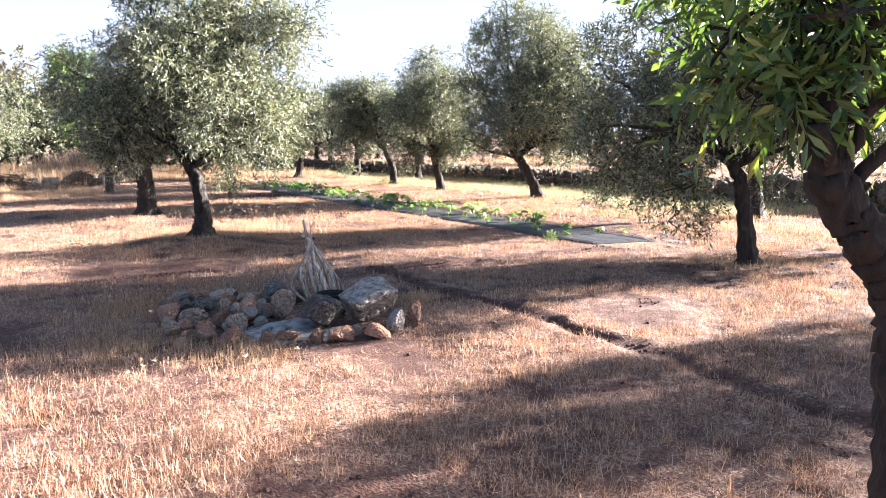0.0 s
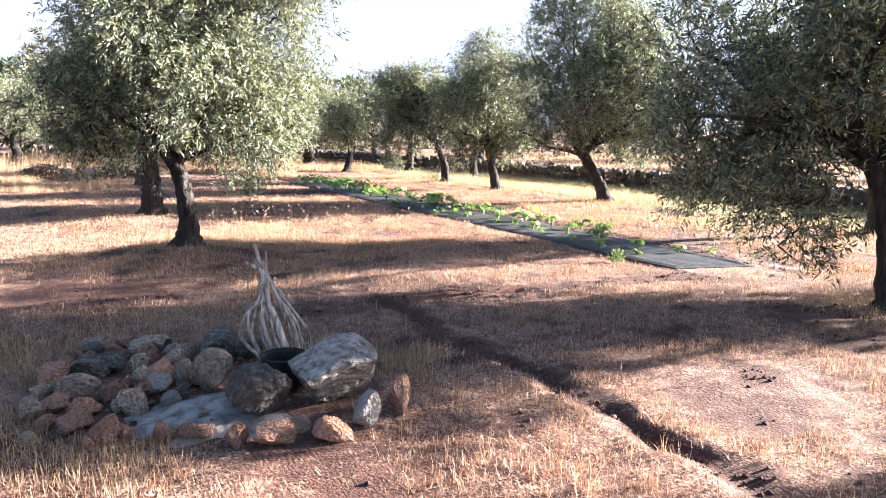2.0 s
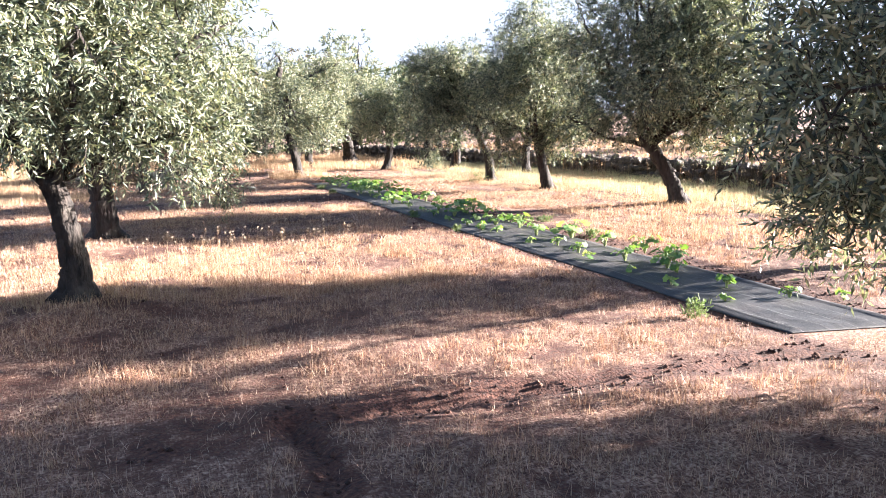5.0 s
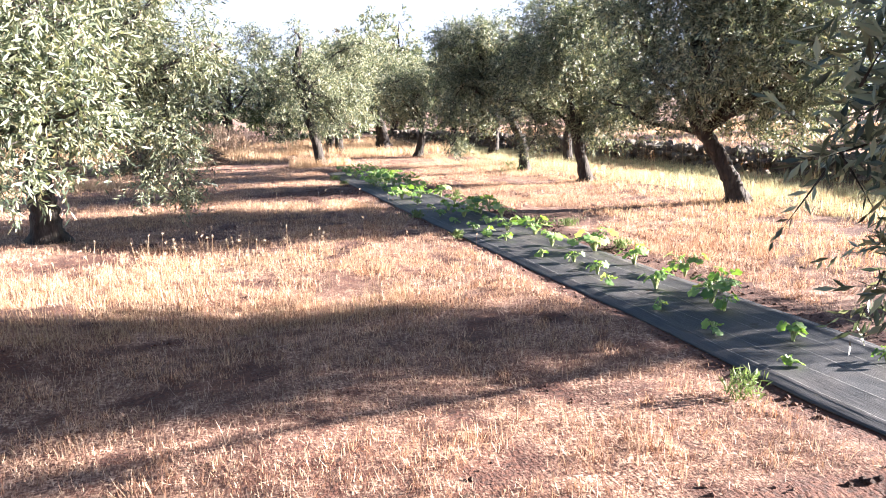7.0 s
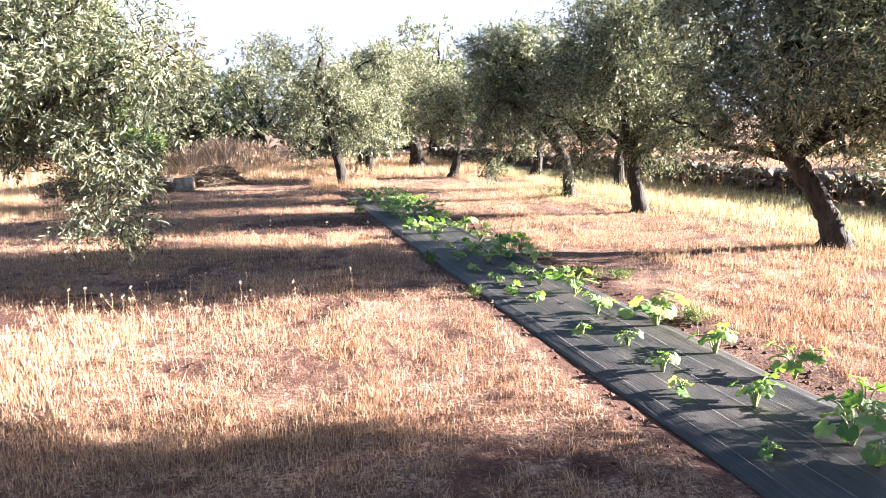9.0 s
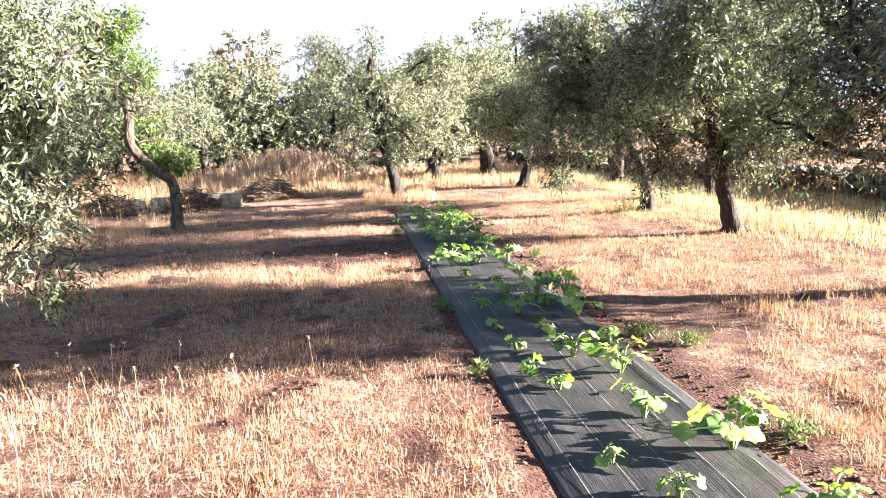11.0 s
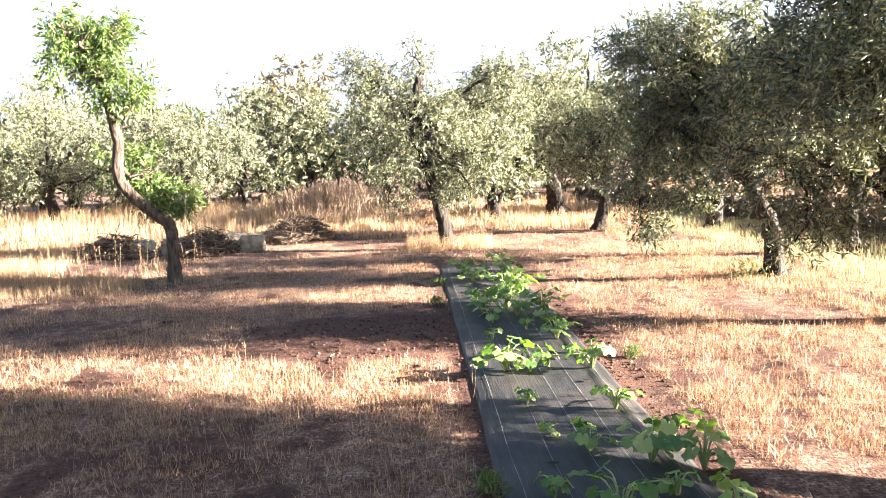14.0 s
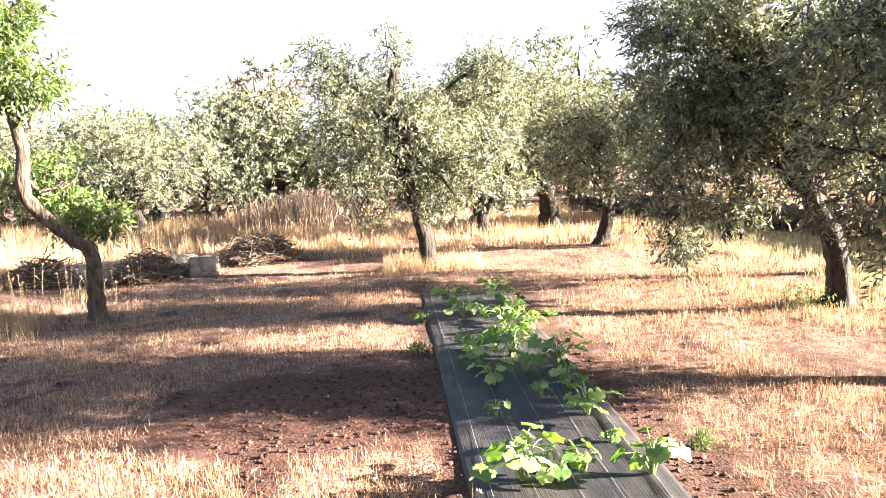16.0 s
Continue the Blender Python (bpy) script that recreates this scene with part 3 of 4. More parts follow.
olive((3.0, 14.05), [(0, 0, 0), (0.03, 0, 0.4), (0.0, 0, 0.8), (0.15, -0.05, 1.2), (0.4, -0.1, 1.7)], 0.145,
      [(1.4, -0.1, 1.7, 0.62), (1.45, -0.15, 2.55, 0.52), (0.7, 0.3, 3.1, 0.75), (1.8, -0.5, 2.0, 0.3), (1.1, 0.3, 1.0, 0.38), (-0.3, 0.35, 1.5, 0.72), (0.45, 0.4, 1.9, 0.8), (1.4, -0.35, 1.2, 0.42),
       (0.75, 0.5, 1.6, 0.58), (0.75, 0.55, 2.5, 0.6), (1.0, 0.25, 2.2, 0.42), (0.3, -0.5, 2.3, 0.7), (-0.8, 0.6, 2.4, 0.75), (0.1, 1.1, 2.5, 0.7), (1.4, -0.4, 0.72, 0.36), (0.7, -0.5, 2.1, 0.6)],
      70000, 13, size=0.066, label="broad olive tree with a thick trunk and low hanging branches")
olive((11.6, 13.35), [(0, 0, 0), (-0.12, 0.1, 0.4), (-0.33, 0.27, 0.85), (-0.48, 0.4, 1.2), (-0.5, 0.42, 1.6)], 0.125,
      [(-0.3, 0.2, 2.0, 0.95), (-0.75, 0.6, 1.55, 0.7), (0, 0, 1.35, 0.5), (-1.2, 1.0, 1.3, 0.5), (0.4, -0.35, 1.75, 0.72), (-0.5, 0.4, 2.5, 0.9), (0.5, -0.4, 1.1, 0.42), (0.1, -0.1, 2.7, 0.8),
       (-0.7, 0.6, 3.6, 0.5), (0.25, -0.2, 3.4, 0.55), (0.5, 0.6, 2.0, 0.8), (-0.9, -0.5, 1.9, 0.75), (-0.4, -0.6, 2.5, 0.7), (0.4, 0.8, 2.6, 0.7), (-0.9, -0.3, 2.9, 0.65), (-0.2, -0.7, 3.2, 0.6), (-0.6, 0.5, 4.15, 0.5), (-0.2, 0.3, 3.7, 0.6), (-0.9, 0.7, 3.6, 0.45), (0.3, 0.1, 3.9, 0.42), (-0.4, -0.5, 3.6, 0.55), (0.1, -0.85, 1.75, 0.6), (0.2, -0.95, 2.25, 0.6), (0.15, -0.85, 1.35, 0.42), (0.5, -0.3, 2.4, 0.7), (0.3, 0.3, 3.0, 0.7), (0.6, -0.6, 2.9, 0.6), (0.2, -1.35, 1.9, 0.42), (0.3, -1.2, 2.3, 0.4), (-1.0, 1.0, 2.3, 0.65), (-0.9, 0.9, 1.75, 0.5), (-1.1, 1.1, 2.9, 0.55)], 112000, 14,
      label="olive tree with a leaning trunk in dry grass")
olive((11.25, 16.9), [(0, 0, 0), (-0.08, 0.05, 0.4), (-0.17, 0.1, 0.85), (-0.26, 0.15, 1.3), (-0.3, 0.15, 1.8)], 0.10,
      [(-0.35, 0.2, 2.0, 1.05), (-1.0, 0.55, 1.4, 0.6), (0.35, -0.2, 1.25, 0.5), (-0.5, 0.3, 2.7, 0.9), (-0.85, 0.5, 2.2, 0.62), (0.2, -0.1, 1.5, 0.75), (-0.8, 0.45, 0.9, 0.33), (0.2, -0.15, 0.95, 0.36),
       (0.7, 0.3, 2.0, 0.8), (0.3, 0.7, 2.3, 0.8), (-0.5, -0.6, 2.0, 0.7), (0.2, -0.6, 2.5, 0.7), (-0.2, 0.1, 3.2, 0.6)], 68000, 15)
olive((11.1, 19.25), [(0, 0, 0), (-0.02, 0.01, 0.45), (-0.12, 0.08, 0.8), (-0.28, 0.17, 1.2), (-0.42, 0.25, 1.75)], 0.11,
      [(-1.1, 0.6, 2.4, 0.65), (-0.9, 0.5, 1.7, 0.55), (-1.35, 0.8, 1.15, 0.42), (-0.5, 0.3, 2.0, 0.7), (-1.3, 0.75, 0.65, 0.26), (-0.65, 0.4, 1.15, 0.42), (-1.4, 0.8, 2.0, 0.38), (-0.2, 0.1, 1.65, 0.6),
       (-0.35, 0.2, 2.6, 0.6), (-0.7, 0.3, 2.8, 0.5), (0.5, 0.3, 1.9, 0.7), (0.2, -0.5, 2.2, 0.65), (0.1, 0.7, 2.2, 0.7), (-1.3, 0.7, 2.8, 0.4)], 56000, 16,
      label="olive tree with a crooked trunk and a drooping branch")
olive((7.6, 23.5), [(0, 0, 0), (-0.14, 0, 0.7), (-0.31, 0, 1.3), (-0.5, 0, 1.95), (-0.47, 0, 2.42), (-0.37, 0, 2.85)], 0.115,
      [(-0.27, -0.4, 1.85, 0.73), (-1.45, 0.1, 3.0, 0.42), (-1.0, 0.3, 2.6, 0.5), (0.3, 0.3, 2.2, 0.73), (-0.43, 0, 3.15, 0.36), (-1.2, -0.2, 2.0, 0.57), (-0.9, -0.5, 1.15, 0.45), (0.2, -0.4, 1.25, 0.55),
       (0.9, 0.2, 2.5, 0.6), (-0.4, 0.6, 2.2, 0.57), (0.75, -0.2, 1.55, 0.5), (1.05, 0.1, 2.9, 0.38), (0, 0.8, 1.8, 0.6)], 46000, 17,
      label="olive tree with an open crown and bare upper limbs", size=0.07, gaps=0.6)
olive((10.5, 25.1), [(0, 0, 0), (0.17, -0.04, 0.65), (0.1, -0.02, 1.2), (-0.1, 0.03, 1.65)], 0.10,
      [(-0.13, 0.04, 1.6, 0.68), (-0.48, 0.13, 2.05, 0.58), (0.07, 0.4, 2.3, 0.5), (-0.68, -0.2, 1.35, 0.48), (0.31, -0.1, 1.65, 0.4), (-0.15, -0.3, 1.1, 0.3)], 15000, 18, size=0.08)
olive((10.4, 28.4), [(0, 0, 0), (-0.03, 0, 0.4), (-0.1, 0, 0.8), (-0.2, 0, 1.2)], 0.2,
      [(-0.3, 0.1, 2.7, 0.73), (0.1, 0, 1.65, 0.6), (-0.8, 0.2, 1.8, 0.73), (-1.3, 0.3, 1.35, 0.6), (-0.5, -0.2, 1.1, 0.45), (0.5, 0.5, 2.3, 0.7)], 18000, 19, size=0.085,
      label="old olive tree with a thick split trunk")
olive((12.1, 8.0), [(0, 0, 0), (0, 0.05, 0.5), (-0.1, 0.05, 1.0), (-0.15, 0.1, 1.5)], 0.13,
      [(0.05, -0.2, 1.5, 0.5), (0.0, 0.3, 1.5, 0.45), (0.1, 0.0, 2.0, 0.85), (-0.3, 0.65, 1.9, 0.65), (0.3, -0.35, 1.95, 0.6), (0.0, -0.55, 2.45, 0.62), (0.0, 0.05, 2.65, 0.75), (0.2, 0.6, 2.4, 0.62), (-0.45, 0.0, 2.3, 0.7), (0.05, -0.35, 2.95, 0.55), (0.0, 0.35, 2.95, 0.5), (0.45, 0.1, 2.3, 0.6), (-0.1, -0.85, 2.4, 0.38), (0.1, -0.8, 2.75, 0.36), (0.0, -0.7, 2.1, 0.34), (-0.1, -1.4, 2.75, 0.48), (0.1, -1.9, 2.6, 0.42)], 46000, 20, size=0.075)
olive((11.6, 0.9), [(0, 0, 0), (0, 0.05, 0.5), (-0.1, 0.05, 1.0), (-0.15, 0.1, 1.5)], 0.13, generic_crown(6, 1.15, 1.2, 2.9, 11), 26000, 21, size=0.08)
olive((11.9, 4.2), [(0, 0, 0), (0, 0.05, 0.5), (-0.1, 0.05, 1.0), (-0.15, 0.1, 1.5)], 0.12, generic_crown(61, 1.05, 1.2, 2.7, 10) + [(0.0, 0.3, 1.8, 0.6), (0.0, 0.75, 1.65, 0.45), (0.0, 1.2, 2.5, 0.45), (0.1, 0.6, 2.3, 0.5), (0.0, -0.6, 2.7, 0.45), (0.0, -1.05, 2.45, 0.36), (0.0, -1.0, 3.0, 0.36)], 26000, 61, size=0.08)
olive((12.95, 20.8), [(0, 0, 0), (-0.05, 0, 0.5), (0.05, 0, 1.0), (0.0, 0.1, 1.4)], 0.12, generic_crown(7, 1.15, 1.3, 2.8, 10), 13000, 22, size=0.09)
olive((12.5, 24.4), [(0, 0, 0), (0.05, 0, 0.5), (0.1, 0, 1.0), (0.0, 0.1, 1.4)], 0.12, generic_crown(8, 1.0, 1.3, 2.9, 9), 11000, 23, size=0.09)
olive((0.9, 31.3), [(0, 0, 0), (0.0, 0, 0.5), (-0.05, 0, 1.0), (0.1, 0.1, 1.4)], 0.16,
      [(0, 0, 1.95, 1.0), (0.75, 0.25, 1.4, 0.85), (-0.55, -0.2, 2.5, 0.85), (0.4, 0.4, 2.5, 0.85), (1.2, 0.4, 2.1, 0.72), (-1.2, -0.4, 1.7, 0.72), (0.2, -0.6, 2.0, 0.7)], 18000, 24, size=0.095)
olive((-3.0, 32.3), [(0, 0, 0), (0.0, 0, 0.5), (-0.1, 0, 1.0), (-0.1, 0.1, 1.5)], 0.17, generic_crown(9, 1.9, 1.2, 3.3, 11), 18000, 25, size=0.1)

# the almond beside the start, and the young peach with the bent stem
tree("almond_tree", (2.46, 1.05), [(0, 0, 0), (0.01, 0.01, 0.36), (0.04, 0.05, 0.67), (0.06, 0.08, 0.90), (0.03, 0.12, 1.04), (-0.06, 0.17, 1.17), (-0.15, 0.21, 1.30), (-0.19, 0.23, 1.44), (-0.18, 0.25, 1.60), (-0.16, 0.27, 1.85)], 0.09,
     [(-0.30, 0.50, 1.80, 0.15), (-0.36, 0.37, 1.62, 0.06), (-0.16, 0.39, 1.85, 0.20), (-0.22, 0.19, 1.87, 0.20), (-0.24, 0.29, 1.66, 0.07), (-0.22, 0.64, 2.0, 0.12), (-0.18, 0.82, 2.12, 0.08),
      (0.14, 0.27, 1.74, 0.15), (0.08, 0.23, 1.94, 0.28), (0.30, 0.0, 2.05, 0.4), (0.2, -0.4, 2.05, 0.4), (0.1, 0.5, 2.25, 0.3)], 4600, 0.088, M_PEACH, M_BARK_ALMOND,
     "almond tree with a dark crooked trunk and drooping green leaves", "tree", 31, droop=0.75, wide=0.25, per=9, gaps=0.3, spray=0.2,
     fork=[(0.05, 0.07, 0.95), (0.12, 0.06, 1.06), (0.19, 0.04, 1.20), (0.27, 0.04, 1.47), (0.32, 0.05, 1.80)])
tree("peach_tree", (3.65, 21.35), [(0, 0, 0), (0.02, 0, 0.45), (0.0, 0, 0.8), (-0.22, -0.07, 1.02), (-0.53, -0.18, 1.43), (-0.52, -0.17, 1.93), (-0.56, -0.19, 2.35), (-0.67, -0.22, 2.84), (-0.8, -0.27, 3.2)], 0.085,
     [(-0.82, -0.27, 3.3, 0.42), (-0.45, -0.15, 3.4, 0.24), (-0.55, -0.18, 2.84, 0.42), (-0.28, -0.1, 2.63, 0.32), (-1.0, -0.34, 2.9, 0.32), (-1.0, -0.34, 3.4, 0.32), (-0.65, 0.1, 3.1, 0.42), (-0.27, 0.2, 1.56, 0.3), (0.1, 0.2, 1.15, 0.2), (-0.3, 0.3, 1.2, 0.28), (-0.75, 0.3, 1.6, 0.34)],
     11000, 0.085, M_PEACH, M_BARK_PALE, "young peach tree with a bent pale stem and bright leaves", "tree", 32, droop=0.45, wide=0.3, per=9, gaps=0.5, spray=0.22, sides=10)

# farther trees of the grove and the line of trees that closes the view
far_olive = olive((9.2, 31.5), [(0, 0, 0), (0.05, 0, 0.5), (0.0, 0.05, 1.0), (0.1, 0.1, 1.5)], 0.15, generic_crown(41, 1.8, 1.0, 3.4, 12), 8500, 41, size=0.145, wide=0.3, twiggy=False)
far_olive_2 = olive((6.2, 37.0), [(0, 0, 0), (-0.08, 0, 0.5), (-0.1, 0.05, 1.0), (0.0, 0.1, 1.6)], 0.17, generic_crown(42, 2.1, 1.0, 3.9, 13), 8500, 42, size=0.15, wide=0.3, twiggy=False)
far_tree = tree("oak_tree", (2.6, 42.0), [(0, 0, 0), (0.05, 0, 0.8), (0.0, 0.05, 1.6), (0.1, 0.1, 2.6)], 0.2, generic_crown(43, 2.4, 1.3, 5.0, 15), 5000, 0.29, M_RUSSET, M_BARK,
                "tall tree with thin russet foliage behind the grove", "tree", 43, gaps=0.3, twiggy=False)
far_bush = tree("hedge_tree", (-1.5, 40.5), [(0, 0, 0), (0.05, 0, 0.4), (0.0, 0.05, 0.8), (0.1, 0.1, 1.4)], 0.12, generic_crown(44, 2.0, 0.4, 3.4, 13), 4200, 0.3, M_SHRUB, M_BARK,
                "dense dark green hedge tree behind the grove", "tree", 44, gaps=0.2, twiggy=False)
rng = np.random.RandomState(5)
taken = [(9.2, 31.5), (6.2, 37.0), (2.6, 42.0), (-1.5, 40.5), (0.9, 31.3), (-3, 32.3), (10.4, 28.4)]
spots = [(8.9, 28.2), (1.8, 35.0), (-1.2, 35.5), (3.6, 36.5), (-5.5, 33.0), (15.8, 33.5), (17.5, 28.0), (12.5, 35.0), (-7.5, 30.0), (-6.5, 24.0), (-4.2, 36.5), (-9.0, 18.0), (-8.0, 11.5), (20.5, 33.0), (16.5, 36.5), (9.0, 41.0), (13.0, 43.0), (-10, 37), (-5.0, 43), (24, 27), (28, 34), (22, 40), (-14, 27), (-13, 12), (27, 20), (33, 26), (31, 13), (-6, 4)]
for k, (x, y) in enumerate(spots):
    src = (far_olive, far_olive_2, far_olive)[k % 3]
    s = rng.uniform(0.85, 1.15)
    copy_thing(src, pose(x, y, 0, 0, 0, rng.uniform(0, 360)) @ Matrix.Diagonal((s, s, s, 1)))
for x, y, s in ((-7.5, 41, 1.1), (0.8, 44, 1.2), (5.2, 43.5, 1.0), (8.0, 36.5, 0.7), (10.6, 39.5, 1.0), (13.8, 38.5, 1.0), (3.0, 39.0, 0.8), (-3.5, 40.0, 1.0), (17.5, 42, 1.1)):
    copy_thing(far_bush, pose(x, y, 0, 0, 0, 40 * x) @ Matrix.Diagonal((s, s, s, 1)))
for k in range(24):
    a = radians(-62 + 150 * k / 23)
    r = rng.uniform(47, 56)
    s = rng.uniform(0.72, 1.0)
    x, y = 6 + r * math.sin(a), 2 + r * math.cos(a)
    copy_thing((far_bush, far_olive_2, far_bush, far_olive, far_bush, far_tree)[k % 6] if -12 < x < 26 else far_bush, pose(x, y, 0, 0, 0, rng.uniform(0, 360)) @ Matrix.Diagonal((s, s, s, 1)))


# ---- stones ----
def rock_mesh(name, seed, material, lumps=0.22, flat=0.0, level=3):
    bm = bmesh.new()
    bmesh.ops.create_icosphere(bm, subdivisions=level, radius=1)
    off = Vector((seed * 3.7, seed * 1.3, seed * 7.1))
    rng_ = random.Random(seed)
    cuts = [(Vector((rng_.gauss(0, 1), rng_.gauss(0, 1), rng_.gauss(0, 1))).normalized(), rng_.uniform(0.40, 0.74)) for _ in range(11)]
    for v in bm.verts:
        d = v.co.normalized()
        r = 1 + lumps * noise.noise(d * 1.3 + off) + lumps * 0.5 * noise.noise(d * 3.1 + off)
        p = d * r
        for n_, c in cuts:
            over = p.dot(n_) - c
            if over > 0:
                p -= n_ * over * 0.94
        p += d * 0.045 * noise.noise(d * 6 + off) + d * 0.03 * noise.noise(d * 14 + off)
        v.co = p
    me_ = bpy.data.meshes.new(name)
    bm.to_mesh(me_)
    bm.free()
    me_.materials.append(material)
    me_.polygons.foreach_set("use_smooth", [level > 3] * len(me_.polygons))
    return me_


R_GREY = [rock_mesh("fieldstone", s, M_ROCK) for s in (1, 2, 3)]
R_DARK = [rock_mesh("fieldstone", s, M_ROCK_DARK) for s in (4, 5)]
R_RED = [rock_mesh("fieldstone", s, M_ROCK_RED) for s in (6, 7, 8)]
R_PALE = [rock_mesh("fieldstone", s, M_ROCK_WHITE) for s in (9, 10)]


def stone(me_, x, y, sx, sy, sz, turn, label, sink=0.25, lift=0.0, tilt=0, name="fieldstone", group="stones round the fire place"):
    ob = new(name, me_)
    ob.matrix_basis = pose(x, y, float(ground_z(x, y)) + sz * (1 - sink) + lift, tilt, tilt * 0.6, turn) @ Matrix.Diagonal((sx, sy, sz, 1))
    return tagged(ob, label, "stone", group)


stone(rock_mesh("boulder", 21, M_BOULDER, 0.3, level=5), 2.72, 5.24, 0.29, 0.25, 0.245, 20, "large pitted grey limestone boulder at the fire place", 0.28, name="boulder")
stone(rock_mesh("boulder", 22, M_ROCK_DARK, 0.25, level=5), 2.32, 5.20, 0.185, 0.19, 0.21, 60, "soot-darkened limestone boulder at the fire place", 0.15, name="boulder")
stone(R_PALE[0], 2.80, 4.84, 0.115, 0.10, 0.10, 10, "pale angular limestone beside the boulder", 0.1)
GREY, RED, SOOT, PALE = "grey lichened fieldstone in the stone ring", "reddish-brown stone in the stone ring", "sooty dark stone in the stone ring", "pale limestone in the stone ring"
SORTS = {"G": (R_GREY, GREY), "R": (R_RED, RED), "D": (R_DARK, SOOT), "P": (R_PALE, PALE)}
ring = (("R", 3.01, 4.93, .09, .19), ("R", 2.57, 4.74, .11, .11), ("R", 2.31, 4.82, .10, .12), ("R", 2.16, 4.9, .09, .11), ("R", 1.64, 5.21, .09, .12), ("R", 1.51, 5.37, .1, .11),
        ("R", 1.95, 5.77, .13, .17), ("G", 2.22, 5.68, .11, .22), ("G", 2.1, 5.82, .07, .15), ("D", 1.61, 6.21, .14, .14), ("D", 1.75, 6.26, .1, .13), ("D", 2.39, 6.22, .16, .22),
        ("D", 2.53, 6.17, .09, .14), ("R", 1.77, 6.62, .1, .15), ("G", 1.67, 6.72, .08, .12), ("G", 1.97, 6.52, .13, .14), ("G", 1.55, 5.87, .12, .13), ("R", 1.43, 6.16, .12, .13))
more = (("G", 1.37, 5.96, .06, .08), ("R", 1.72, 5.76, .08, .13), ("G", 1.8, 5.51, .08, .15), ("P", 1.96, 5.53, .06, .09), ("R", 1.57, 5.6, .1, .1), ("R", 1.42, 5.7, .07, .1),
        ("G", 2.2, 6.31, .08, .12), ("G", 1.33, 5.64, .07, .1), ("R", 1.38, 5.47, .07, .09), ("R", 1.96, 6.22, .08, .13), ("G", 1.89, 6.17, .07, .12), ("R", 2.02, 5.06, .08, .09),
        ("R", 1.87, 5.12, .07, .09), ("P", 1.97, 5.19, .07, .06), ("R", 1.81, 5.93, .06, .1), ("R", 2.08, 6.15, .07, .11), ("G", 1.5, 6.45, .08, .11), ("R", 1.59, 6.56, .07, .09), ("G", 2.46, 4.92, .06, .07))
for k, (sort, x, y, r, h) in enumerate(ring + more):
    kind, label = SORTS[sort]
    stone(kind[k % len(kind)], x, y, r * 1.25, r * random.uniform(0.9, 1.15), h * 0.72, random.uniform(0, 360), label, random.uniform(0.3, 0.45), tilt=random.uniform(-20, 20))
for k in range(34):
    a, q = random.uniform(0, 2 * math.pi), random.uniform(0.25, 1.0) ** 0.5
    x, y = 1.82 + 0.48 * q * math.cos(a), 6.08 + 0.55 * q * math.sin(a)
    kind, label = SORTS[random.choice("GRRDPR")]
    r = random.uniform(0.055, 0.10)
    stone(random.choice(kind), x, y, r, r * random.uniform(0.6, 1.0), r * random.uniform(0.5, 0.8), random.uniform(0, 360), label, 0.2, random.choice((0, 0, 0.05)), random.uniform(-30, 30))
for k in range(46):
    x, y = random.uniform(1.25, 2.4), random.uniform(5.1, 6.7)
    if not 1.6 < y - 0.62 * (2.9 - x) + 0.9 or random.random() < 0.7:
        kind, label = SORTS[random.choice("GRRPDR")]
        r = random.uniform(0.025, 0.06)
        stone(random.choice(kind), x, y, r, r, r * 0.75, random.uniform(0, 360), label, 0.1, tilt=random.uniform(-20, 20))

bm = bmesh.new()
bmesh.ops.create_grid(bm, x_segments=28, y_segments=28, size=1)
for v in bm.verts:
    r = min(1.0, v.co.length)
    px, py = 2.14 + v.co.x * 0.46, 5.32 + v.co.y * 0.40
    v.co = Vector((px, py, float(ground_z(px, py)) + 0.07 * max(0, 1 - r ** 2) + 0.03 * noise.noise(Vector((px * 6, py * 6, 0))) - 0.02))
me = bpy.data.meshes.new("ash_bed")
bm.to_mesh(me)
bm.free()
me.materials.append(M_ASH)
tagged(new("ash_bed", me), "low bed of pale grey ash inside the stone ring", "ash", kind="stuff")


def pot(x, y):
    prof = [(0.0, 0.0), (0.085, 0.0), (0.12, 0.03), (0.13, 0.13), (0.125, 0.17), (0.135, 0.185), (0.128, 0.19), (0.115, 0.17), (0.118, 0.12), (0.10, 0.04), (0.0, 0.03)]
    n = 24
    v = [(r * math.cos(2 * math.pi * k / n), r * math.sin(2 * math.pi * k / n), z) for r, z in prof for k in range(n)]
    f = [(i * n + k, i * n + (k + 1) % n, (i + 1) * n + (k + 1) % n, (i + 1) * n + k) for i in range(len(prof) - 1) for k in range(n)]
    ob = new("iron_pot", fast_mesh("iron_pot", v, f, M_POT_AND_HOLE, True))
    ob.location = (x, y, float(ground_z(x, y)) + 0.02)
    return tagged(ob, "black sooty iron pot standing between two boulders", "pot")


pot(2.58, 5.52)


